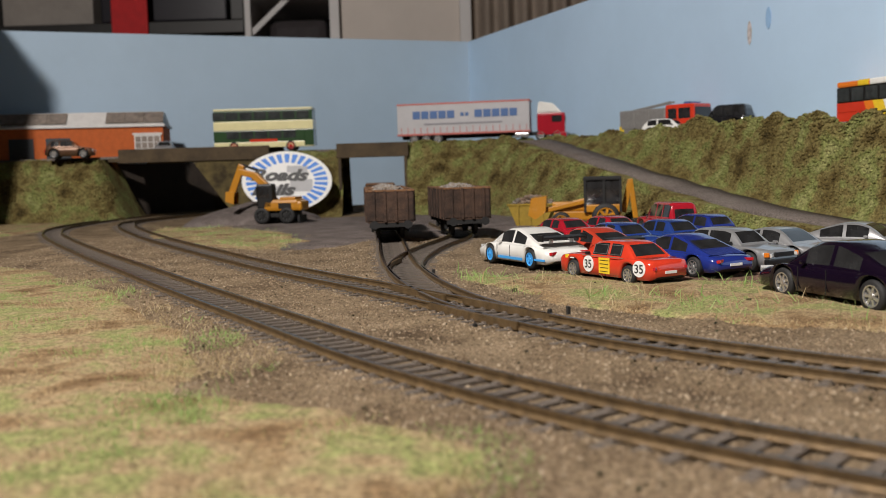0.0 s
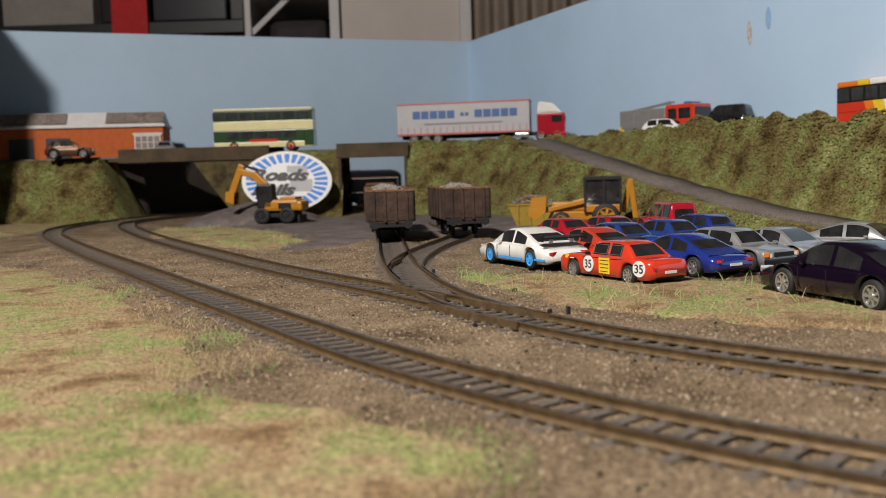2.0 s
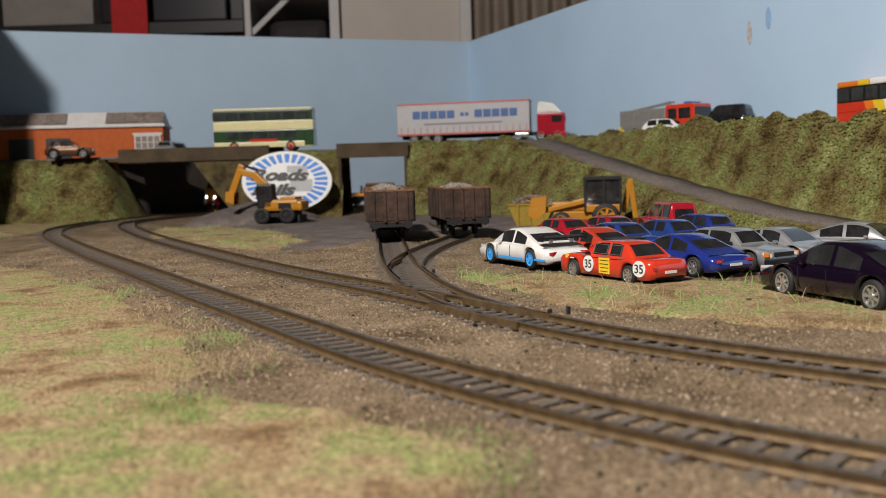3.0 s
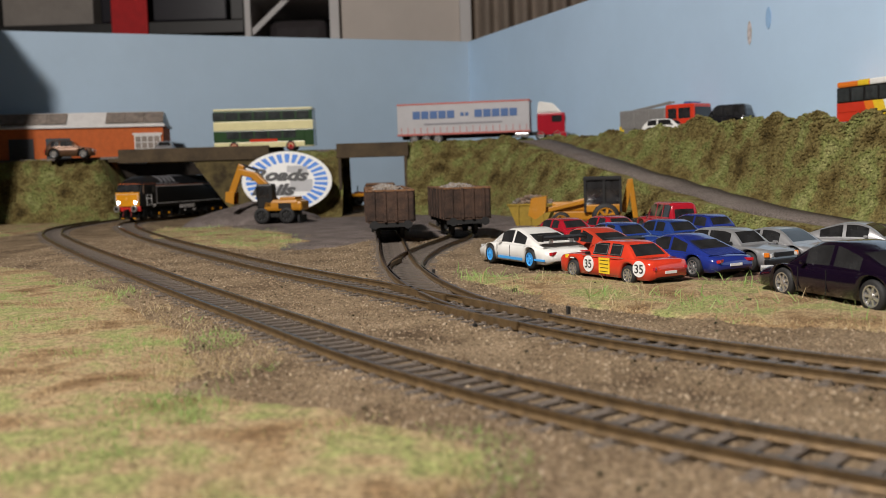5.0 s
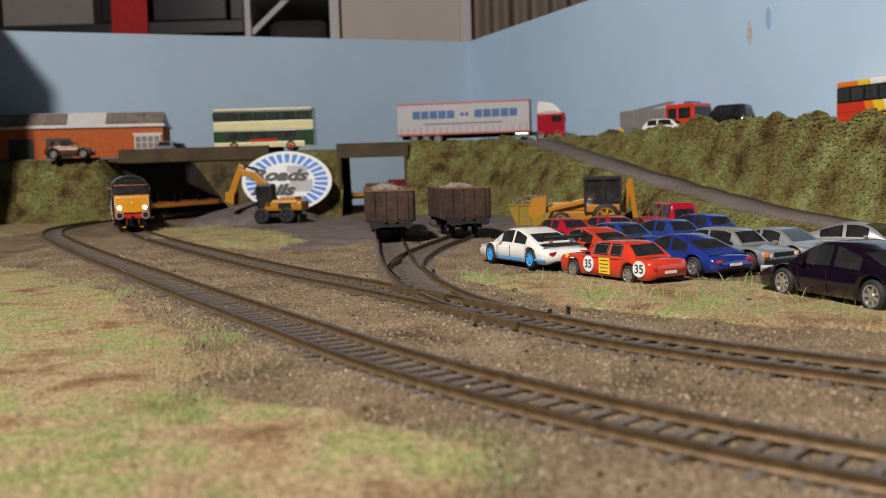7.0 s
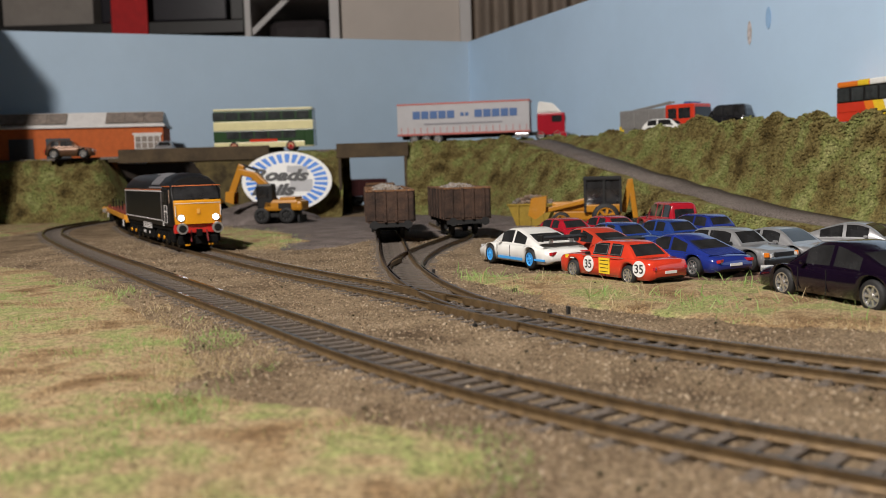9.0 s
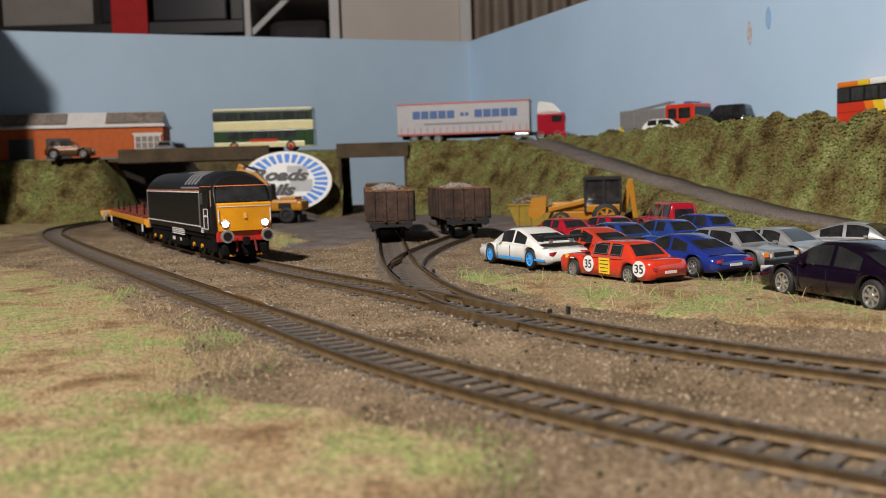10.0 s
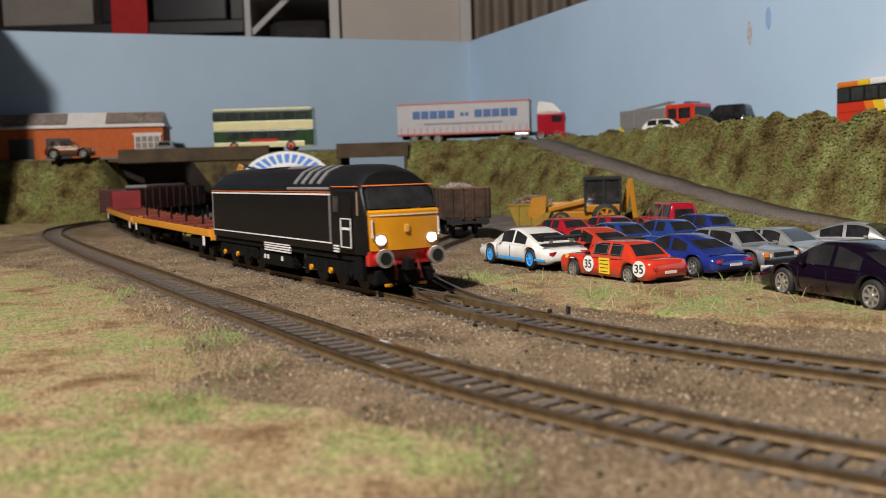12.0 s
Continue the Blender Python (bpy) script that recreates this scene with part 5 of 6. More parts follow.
# body shell: cross sections along the length; nose and tail drawn in and raked
bm = bmesh.new()
rows = []
SEC = [(0.0062, .90, 0), (0.0068, .93, 0), (0.0085, .955, 0), (0.013, .975, 0), (0.022, .99, 1), (0.034, 1, 1), (0.08, 1, 1), (0.12, 1, 1), (0.16, 1, 1), (0.184, 1, 1), (0.192, .97, 1), (0.1955, .92, 1)]
for y, k, full in SEC:
    w = LW * k
    top = ZR if y > 0.030 else ZR - 0.0030 * ((0.030 - y) / 0.024) ** 2
    if y > 0.186:
        top = ZR - 0.004 * ((y - 0.186) / 0.01) ** 2
    lean = max(0.0, (0.012 - y) / 0.006) * 0.0042
    lt = max(0.0, (0.022 - y) / 0.016) * 0.0085
    prof = [(w * 0.96, Z0, 0), (w, Z0 + 0.004, 0), (w, 0.0300, 0), (w * 0.985, ZC, lean), (w * 0.90, ZC + (top - ZC) * 0.34, lt * 0.75), (w * 0.66, ZC + (top - ZC) * 0.74, lt), (w * 0.34, ZC + (top - ZC) * 0.95, lt * 1.1), (0, top, lt * 1.15)]
    # the front bows forward towards its middle
    bow = [0.0, 0.0, 0.0, 0.0, 0.0, 0.0006, 0.0012, 0.0015]
    pts = [(x, y + l, z) for (x, z, l), b in zip(prof, bow)]
    ring = [bm.verts.new(p) for p in pts] + [bm.verts.new((-p[0], p[1], p[2])) for p in pts[-2::-1]]
    rows.append(ring)
k = len(rows[0])
for a, b in zip(rows, rows[1:]):
    for i in range(k - 1):
        fc = bm.faces.new((a[i], b[i], b[i + 1], a[i + 1]))
        fc.material_index = 1 if 3 <= i <= k - 5 else 0
        fc.smooth = True
for row in (rows[0], rows[-1][::-1]):
    n2 = len(row)
    for i in range(n2 // 2 - 0):
        a, b, c2, d = row[i], row[i + 1], row[n2 - 2 - i], row[n2 - 1 - i]
        if len({a, b, c2, d}) == 4:
            bm.faces.new((a, b, c2, d))
        elif len({a, b, c2, d}) == 3:
            bm.faces.new((a, b, d))
bmesh.ops.recalc_face_normals(bm, faces=bm.faces)
shell = part("body_shell", bm, [lb_m, roof_l], loco)
part("underframe", box(bmesh.new(), -0.0155, 0.0155, 0.012, 0.192, 0.0120, Z0), frame_l, loco)


def face_panel(name, pts, material, parent, th=0.0006):
    """A panel bowed over the cab front: pts are (x, y, z) rows left to right."""
    bm = bmesh.new()
    fr = [[bm.verts.new(p) for p in row] for row in pts]
    bk = [[bm.verts.new((p[0], p[1] + th * 2.5, p[2])) for p in row] for row in pts]
    R, C = len(pts), len(pts[0])
    for i in range(R - 1):
        for j in range(C - 1):
            bm.faces.new((fr[i][j], fr[i][j + 1], fr[i + 1][j + 1], fr[i + 1][j]))
    for g in ([(0, j) for j in range(C)], [(R - 1, j) for j in range(C)], [(i, 0) for i in range(R)], [(i, C - 1) for i in range(R)]):
        for (a, b), (c2, d) in zip(g, g[1:]):
            bm.faces.new((fr[a][b], fr[c2][d], bk[c2][d], bk[a][b]))
    bmesh.ops.recalc_face_normals(bm, faces=bm.faces)
    return part(name, bm, material, parent, smooth=False)


def front_rows(zs, ys, ws, bow=0.0014, n=9):
    out = []
    for z, y, w in zip(zs, ys, ws):
        out.append([(w * (2 * j / (n - 1) - 1), y - bow * (1 - (2 * j / (n - 1) - 1) ** 2), z) for j in range(n)])
    return out


yel = face_panel("front_panel", front_rows((0.0165, 0.0250, 0.0312, 0.0320), (0.0052, 0.0050, 0.0050, 0.0055), (0.0148, 0.0152, 0.0154, 0.0150)), ly_m, loco, )
yel["label"] = "yellow warning panel"
face_panel("panel_lining", front_rows((0.0298, 0.0302), (0.00470, 0.00470), (0.0150, 0.0150)), line_w, yel)
face_panel("windscreen", front_rows((0.0325, 0.0408), (0.0058, 0.0096), (0.0146, 0.0138)), glass_m, loco)
face_panel("front_lining", front_rows((0.0412, 0.0416), (0.0094, 0.0096), (0.0150, 0.0149)), line_o, loco)
for sx in (-1, 1):
    part("screen_pillar", box(bmesh.new(), sx * 0.0150 - 0.0006, sx * 0.0150 + 0.0006, 0.0055, 0.0062, 0.0314, 0.0316), ly_m, loco)
    lm = part("headlamp", cyl(bmesh.new(), (sx * 0.0112, 0.0034, 0.0206), (sx * 0.0112, 0.0055, 0.0206), 0.0017, 20), lamp_glow, loco, "lit white headlamp")
    part("lamp_rim", cyl(bmesh.new(), (sx * 0.0112, 0.0038, 0.0206), (sx * 0.0112, 0.0056, 0.0206), 0.0024, 20), steel_m, lm)
    bf = part("buffer", cyl(bmesh.new(), (sx * 0.01135, 0.0010, 0.0138), (sx * 0.01135, 0.0075, 0.0138), 0.0023, 18), buf_red, loco, "red buffer shank")
    part("buffer_head", cyl(bmesh.new(), (sx * 0.01135, 0.0000, 0.0138), (sx * 0.01135, 0.0012, 0.0138), 0.0036, 24), steel_m, bf)
    part("buffer_face", cyl(bmesh.new(), (sx * 0.01135, -0.0003, 0.0138), (sx * 0.01135, 0.0002, 0.0138), 0.0024, 20), black_m, bf)
    # side lining of the long panel, cab door, cab windows
    for y0, y1, z0, z1, mm in ((0.0355, 0.1900, 0.0377, 0.0384, line_w), (0.0355, 0.1900, 0.0388, 0.0392, line_o), (0.0355, 0.1900, 0.0181, 0.0186, line_w), (0.0355, 0.0372, 0.0187, 0.0376, line_g), (0.1884, 0.1900, 0.0187, 0.0376, line_g)):
        part("side_lining", box(bmesh.new(), sx * (LW + 0.0001) - 0.00015, sx * (LW + 0.0001) + 0.00015, y0, y1, z0, z1), mm, loco)
    part("cab_lining", box(bmesh.new(), sx * LW * 0.958 - 0.0003, sx * LW * 0.958 + 0.0003, 0.0120, 0.0355, 0.0410, 0.0414), line_o, loco)
    dr = part("cab_door", box(bmesh.new(), sx * (LW + 0.00005) - 0.0002, sx * (LW + 0.00005) + 0.0002, 0.0165, 0.0265, 0.0165, 0.0375), lb_m, loco)
    for y0, y1, z0, z1 in ((0.0165, 0.0262, 0.0284, 0.0288), (0.0165, 0.0262, 0.0172, 0.0176), (0.0165, 0.0172, 0.0172, 0.0288), (0.0255, 0.0262, 0.0172, 0.0288), (0.0180, 0.0248, 0.0242, 0.0252)):
        part("door_lining", box(bmesh.new(), sx * (LW + 0.0003) - 0.00015, sx * (LW + 0.0003) + 0.00015, y0, y1, z0, z1), line_w, dr)
    part("door_window", box(bmesh.new(), sx * (LW + 0.0002) - 0.0002, sx * (LW + 0.0002) + 0.0002, 0.0278, 0.0325, 0.0310, 0.0375), cab_glass, dr)
    part("cab_window", box(bmesh.new(), sx * (LW + 0.0000) - 0.0002, sx * (LW + 0.0000) + 0.0002, 0.0165, 0.0250, 0.0310, 0.0375), cab_glass, loco)
    part("cab_corner_lining", box(bmesh.new(), sx * (LW * 0.975) - 0.0002, sx * (LW * 0.975) + 0.0002, 0.0118, 0.0125, 0.0300, 0.0392), mat("tan_lining", (0.35, 0.24, 0.17), 0.5), loco)
    for k in range(3):
        part("step_stripe", box(bmesh.new(), sx * (LW + 0.0002) - 0.0002, sx * (LW + 0.0002) + 0.0002, 0.0285, 0.0335, 0.0150 + k * 0.0011, 0.0156 + k * 0.0011), line_w, loco)
    part("tank", box(bmesh.new(), sx * 0.0125 - 0.0030, sx * 0.0125 + 0.0030, 0.0840, 0.1250, 0.0040, 0.0120, 0.0012), frame_l, loco)
    for k in range(4):
        part("grille_bar", box(bmesh.new(), sx * 0.0162 - 0.0004, sx * 0.0162 + 0.0004, 0.0830, 0.1150, 0.0112 + k * 0.0011, 0.0118 + k * 0.0011), line_w, loco)
    for y in (0.0940, 0.1160, 0.1120):
        part("gauge", box(bmesh.new(), sx * 0.0156 - 0.0003, sx * 0.0156 + 0.0003, y, y + 0.0018, 0.0070, 0.0090), line_w, loco)
part("buffer_beam", box(bmesh.new(), -0.0155, 0.0155, 0.0058, 0.0090, 0.0105, 0.0164, 0.0006), buf_red, loco, "red buffer beam")
part("coupling_hook", box(bmesh.new(), -0.0015, 0.0015, 0.0005, 0.0065, 0.0085, 0.0130, 0.0004), frame_l, loco)
part("snow_plough", box(bmesh.new(), -0.0130, 0.0130, 0.0060, 0.0110, 0.0030, 0.0090, 0.0010), frame_l, loco)
for sx in (-1, 1):
    part("air_hose", cyl(bmesh.new(), (sx * 0.0050, 0.0045, 0.0125), (sx * 0.0055, 0.0030, 0.0050), 0.0006, 8), mat("hose_dark_red", (0.16, 0.012, 0.010), 0.6), loco)
part("emblem", box(bmesh.new(), -0.0009, 0.0009, 0.0030, 0.0036, 0.0232, 0.0262, 0.0002), mat("pale_brass", (0.80, 0.42, 0.10), 0.4), yel, "pale emblem plate")
for sx in (-1, 1):
    part("handrail", cyl(bmesh.new(), (sx * 0.0146, 0.0042, 0.0215), (sx * 0.0146, 0.0042, 0.0285), 0.0003, 8), line_w, loco, "white handrail")
    part("life_guard", box(bmesh.new(), sx * 0.0075 - 0.0016, sx * 0.0075 + 0.0016, 0.0052, 0.0062, 0.0022, 0.0034, 0.0003), ly_m, loco, "yellow step edge")
    part("cab_step", box(bmesh.new(), sx * 0.0145 - 0.0012, sx * 0.0145 + 0.0012, 0.0120, 0.0200, 0.0045, 0.0120, 0.0006), frame_l, loco)
part("screen_bar", box(bmesh.new(), -0.0004, 0.0004, 0.0040, 0.0090, 0.0322, 0.0330), black_m, loco)
part("wiper", box(bmesh.new(), 0.0040, 0.0075, 0.0055, 0.0060, 0.0322, 0.0327), line_w, loco)
# roof louvres and fan grilles over the front half
grl = mat("roof_grille_grey", (0.30, 0.30, 0.32), 0.45, 0.5)


def roof_band(name, y0, y1, a0, a1, material):
    """A strip that follows the curve of the roof from angle share a0 to a1."""
    bm = bmesh.new()
    prof = [(LW * 0.985, ZC), (LW * 0.90, ZC + (ZR - ZC) * 0.34), (LW * 0.66, ZC + (ZR - ZC) * 0.74), (LW * 0.34, ZC + (ZR - ZC) * 0.95), (0, ZR), (-LW * 0.34, ZC + (ZR - ZC) * 0.95), (-LW * 0.66, ZC + (ZR - ZC) * 0.74), (-LW * 0.90, ZC + (ZR - ZC) * 0.34), (-LW * 0.985, ZC)]
    idx = np.linspace(a0, a1, 9) * (len(prof) - 1)
    pts = [(np.interp(i, range(9), [p[0] for p in prof]), np.interp(i, range(9), [p[1] for p in prof])) for i in idx]
    rows2 = []
    for y in (y0, y1):
        rows2.append([bm.verts.new((x * 1.015, y, z + 0.0004)) for x, z in pts] + [bm.verts.new((x * 0.98, y, z - 0.0006)) for x, z in pts[::-1]])
    n3 = len(rows2[0])
    for i in range(n3):
        bm.faces.new((rows2[0][i], rows2[0][(i + 1) % n3], rows2[1][(i + 1) % n3], rows2[1][i]))
    bm.faces.new(rows2[0]), bm.faces.new(rows2[1][::-1])
    bmesh.ops.recalc_face_normals(bm, faces=bm.faces)
    return part(name, bm, material, loco)


for k in range(4):
    for a0, a1 in ((0.10, 0.40), (0.60, 0.90)):
        roof_band("roof_louvre", 0.0480 + k * 0.0085, 0.0515 + k * 0.0085, a0, a1, grl)
roof_band("roof_hatch", 0.0850, 0.1050, 0.35, 0.65, grl)
roof_band("roof_hatch", 0.1250, 0.1380, 0.37, 0.63, roof_l)
for sx in (-1, 1):
    roof_band("louvre_rail", 0.0380, 0.0830, 0.03 if sx < 0 else 0.95, 0.06 if sx < 0 else 0.98, grl)


def bogie(parent, y, axles, wr, half, yellow=True):
    b = part("bogie", box(bmesh.new(), -0.0125, 0.0125, y - half, y + half, 0.0070, 0.0115, 0.0008), frame_l, parent)
    for sx in (-1, 1):
        part("side_frame", box(bmesh.new(), sx * 0.0138 - 0.0011, sx * 0.0138 + 0.0011, y - half, y + half, 0.0055, 0.0118, 0.0008), frame_l, b)
        for a in axles:
            part("axle_box", cyl(bmesh.new(), (sx * 0.0140, y + a, wr), (sx * 0.0158, y + a, wr), 0.0013, 12), ly_m if yellow and a > -0.01 else frame_l, b, "yellow axle box cover" if yellow and a > -0.01 else "")
            part("spring", cyl(bmesh.new(), (sx * 0.0147, y + a + 0.0055, 0.0035), (sx * 0.0147, y + a + 0.0055, 0.0105), 0.0012, 8), frame_l, b)
    return b


WHEELS = []


def wheelset(parent, y, wr):
    bm = bmesh.new()
    for sx in (-1, 1):
        cyl(bm, (sx * 0.0072, 0, 0), (sx * 0.0100, 0, 0), wr, 24)
        cyl(bm, (sx * 0.0068, 0, 0), (sx * 0.0075, 0, 0), wr * 1.09, 24)
        cyl(bm, (sx * 0.0095, 0, 0), (sx * 0.0104, 0, 0), wr * 0.35, 6)
    cyl(bm, (-0.0125, 0, 0), (0.0125, 0, 0), 0.0011, 10)
    o = part("wheelset", bm, mat("wheel_steel", (0.06, 0.055, 0.05), 0.45, 0.6), parent)
    WHEELS.append((o, y, wr))


for y in (0.0420, 0.1580):
    bogie(loco, y, (-0.020, 0.0, 0.020), 0.0066, 0.0280)
    for a in (-0.020, 0.0, 0.020):
        wheelset(loco, y + a, 0.0066)

# ---------- flat wagons ----------
wy_m = paint("wagon_orange_yellow", (0.72, 0.30, 0.02), 0.5, 0, 0.1)
wr_m = mat("wagon_red_deck", (0.17, 0.030, 0.016), 0.75, 0, 0.3, 120, 0.3, 600)


def flat_wagon(label, cargo):
    w = empty("flat_wagon", Matrix(), label, "wagon", "flat wagons of the train")
    L = 0.246
    part("deck", box(bmesh.new(), -0.0155, 0.0155, 0.002, L - 0.002, 0.0150, 0.0166), wr_m, w, "red-brown deck")
    for k in range(24):
        y = 0.004 + k * (L - 0.010) / 24
        part("deck_plank", box(bmesh.new(), -0.0150, 0.0150, y, y + 0.0085, 0.0164, 0.0172, 0.0002), wr_m, w)
    for sx in (-1, 1):
        part("solebar", box(bmesh.new(), sx * 0.0160 - 0.0008, sx * 0.0160 + 0.0008, 0.001, L - 0.001, 0.0130, 0.0172, 0.0003), wy_m, w, "orange-yellow side beam")
        for k in range(9):
            y = 0.012 + k * (L - 0.024) / 8
            part("stanchion", box(bmesh.new(), sx * 0.0152 - 0.0009, sx * 0.0152 + 0.0009, y - 0.0010, y + 0.0010, 0.0172, 0.0192, 0.0002), wr_m, w)
        for y in (0.014, L - 0.014):
            part("end_marker", box(bmesh.new(), sx * 0.0166 - 0.0004, sx * 0.0166 + 0.0004, y - 0.0018, y + 0.0018, 0.0075, 0.0130, 0.0003), line_w, w, "white marker plate")
        for y in (0.0, L):
            part("buffer", cyl(bmesh.new(), (sx * 0.01135, y - 0.003, 0.0138), (sx * 0.01135, y + 0.003, 0.0138), 0.0026, 14), steel_m, w)
    for y in (0.0, L):
        part("headstock", box(bmesh.new(), -0.0158, 0.0158, y - 0.0008 if y else 0.0, y if y else 0.0016, 0.0110, 0.0172, 0.0003), wy_m, w)
    for y in (0.036, L - 0.036):
        bogie(w, y, (-0.012, 0.012), 0.0062, 0.0190, False)
        for a in (-0.012, 0.012):
            wheelset(w, y + a, 0.0062)
    part("centre_sill", box(bmesh.new(), -0.005, 0.005, 0.02, L - 0.02, 0.0095, 0.0150), frame_l, w)
    if cargo:
        for y in (0.206,):
            part("cargo_crate", box(bmesh.new(), -0.0135, 0.0135, y, y + 0.034, 0.0172, 0.0350, 0.0008), mat("dark_red_crate", (0.20, 0.015, 0.015), 0.6, 0, 0.2, 100), w, "dark red crate")
    else:
        for k in range(5):
            y = 0.030 + k * 0.044
            bol = part("bolster", box(bmesh.new(), -0.0130, 0.0130, y, y + 0.0040, 0.0172, 0.0190, 0.0004), wr_m, w)
            for sx in (-1, 1):
                part("bolster_pin", box(bmesh.new(), sx * 0.0122 - 0.0006, sx * 0.0122 + 0.0006, y + 0.0012, y + 0.0026, 0.0190, 0.0275, 0.0002), frame_l, bol, "black bolster pin")
    return w


flat1 = flat_wagon("orange-edged flat wagon with a red-brown deck", False)
flat2 = flat_wagon("orange-edged flat wagon carrying dark red crates", True)
van = empty("bulk_wagon", Matrix(), "dark maroon bulk wagon with a grey top", "wagon")
mar_m = mat("dark_maroon", (0.05, 0.012, 0.012), 0.6, 0, 0.3, 90, 0.2, 500)
part("hopper_body", box(bmesh.new(), -0.0155, 0.0155, 0.004, 0.226, 0.0130, 0.0370, 0.0015), mar_m, van)
part("roof_sheet", box(bmesh.new(), -0.0125, 0.0125, 0.060, 0.170, 0.0370, 0.0400, 0.001), mat("grey_sheet", (0.20, 0.19, 0.19), 0.7, 0, 0.2, 100), van)
for k in range(12):
    y = 0.010 + k * 0.019
    for sx in (-1, 1):
        part("side_rib", box(bmesh.new(), sx * 0.0158 - 0.0005, sx * 0.0158 + 0.0005, y, y + 0.0014, 0.0132, 0.0362), mar_m, van)
for y in (0.036, 0.194):
    bogie(van, y, (-0.012, 0.012), 0.0062, 0.0190, False)
    for a in (-0.012, 0.012):
        wheelset(van, y + a, 0.0062)

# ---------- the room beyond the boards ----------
# wall colour set far darker than off-white so less light bounces into the shadows
bigw = mat("room_wall_darkened", (0.17, 0.15, 0.135), 0.8, 0, 0.05, 3, 0.05, 100)
cream_d = mat("cream_door", (0.66, 0.59, 0.53), 0.6, 0, 0.06, 4)
blackc = mat("black_cabinet", (0.018, 0.017, 0.016), 0.45, 0, 0.2, 20)
slab("room_wall_1", (-3.0, 2.70), (3.0, 2.70), -0.9, 1.6, 0.1, bigw, "plain room wall, darkened to cut bounced light", "wall")
slab("room_wall_2", (3.0, 2.70), (3.0, -2.2), -0.9, 1.6, 0.1, bigw, "plain room wall, darkened to cut bounced light", "wall")
slab("room_wall_3", (3.0, -2.2), (-3.0, -2.2), -0.9, 1.6, 0.1, bigw, "plain room wall, darkened to cut bounced light", "wall")
slab("room_wall_4", (-3.0, -2.2), (-3.0, 2.70), -0.9, 1.6, 0.1, bigw, "plain room wall, darkened to cut bounced light", "wall")
tagged(part("floor", box(bmesh.new(), -3.1, 3.1, -2.3, 2.8, -1.0, -0.9), mat("carpet", (0.18, 0.15, 0.13), 0.95, 0, 0.2, 50)), "dark carpet floor", "floor", kind="structure")
# ceiling colour likewise darkened to weaken the fill light
tagged(part("ceiling", box(bmesh.new(), -3.1, 3.1, -2.3, 2.8, 1.6, 1.7), mat("ceiling_darkened", (0.28, 0.265, 0.25), 0.8, 0, 0.03, 3)), "plain ceiling, darkened to cut bounced light", "ceiling", kind="structure")
leg_m = mat("table_leg_wood", (0.30, 0.20, 0.12), 0.7, 0, 0.2, 30)
for x, y in ((-1.2, -0.35), (0.75, -0.35), (-1.2, 1.85), (0.75, 1.85)):
    tagged(part("trestle_leg", box(bmesh.new(), x - 0.03, x + 0.03, y - 0.03, y + 0.03, -0.9, -0.025, 0.003), leg_m), "plain wooden leg under the baseboard", "leg", "baseboard legs")
cabn = empty("media_cabinet", Matrix.Translation((0, 2.25, 0)), "black media cabinet with dark equipment", "cabinet")
part("shelf_top", box(bmesh.new(), -1.35, -0.448, 0, 0.40, 0.385, 0.415, 0.002), blackc, cabn)
part("back_panel", box(bmesh.new(), -1.35, -0.448, 0.36, 0.40, 0.415, 0.95), blackc, cabn)
part("base_unit", box(bmesh.new(), -1.35, -0.448, 0.02, 0.40, -0.9, 0.385), blackc, cabn)
part("side_post", box(bmesh.new(), -0.478, -0.448, 0, 0.40, 0.415, 0.95, 0.002), blackc, cabn)
part("grey_box", box(bmesh.new(), -1.03, -0.815, 0.05, 0.30, 0.4225, 0.52, 0.003), mat("grey_box", (0.33, 0.30, 0.27), 0.7, 0, 0.1, 30), cabn, "pale grey box")
part("amplifier", box(bmesh.new(), -0.80, -0.50, 0.06, 0.34, 0.425, 0.53, 0.004), mat("dark_device", (0.02, 0.018, 0.025), 0.3, 0, 0.1, 40), cabn, "black device")
tagged(part("red_strap", box(bmesh.new(), -0.752, -0.668, 2.238, 2.246, 0.372, 0.95, 0.002), mat("red_fabric", (0.55, 0.012, 0.015), 0.7, 0, 0.1, 60)), "bright red fabric strip hanging before a cabinet", "fabric")
shelf = empty("white_shelf_unit", Matrix.Translation((0, 2.25, 0)), "white shelf unit with dark items inside", "shelf")
wsh = mat("white_laminate", (0.66, 0.64, 0.63), 0.5, 0, 0.04, 10)
part("side", box(bmesh.new(), -0.446, -0.432, 0, 0.35, -0.9, 1.0, 0.001), wsh, shelf)
part("side", box(bmesh.new(), -0.248, -0.226, 0, 0.35, -0.9, 1.0, 0.001), wsh, shelf)
part("board", box(bmesh.new(), -0.432, -0.248, 0, 0.35, 0.462, 0.480, 0.001), wsh, shelf)
part("board", box(bmesh.new(), -0.432, -0.248, 0, 0.35, 0.28, 0.30, 0.001), wsh, shelf)
part("back", box(bmesh.new(), -0.432, -0.248, 0.33, 0.35, -0.9, 1.0), blackc, shelf)
o = part("brace", box(bmesh.new(), -0.006, 0.006, 0.02, 0.03, 0, 0.14), wsh, shelf)
o.matrix_local = pose(-0.435, 0, 0.385, 0, 48, 0)
tagged(part("stored_bag", box(bmesh.new(), -0.40, -0.26, 2.30, 2.50, 0.30, 0.42, 0.02), mat("dark_bag", (0.025, 0.018, 0.02), 0.7, 0, 0.3, 40)), "dark bag lying in the white shelf", "bag")
door = empty("room_door", Matrix.Translation((0, 2.25, 0)), "cream panel door with a pale frame", "door", kind="structure")
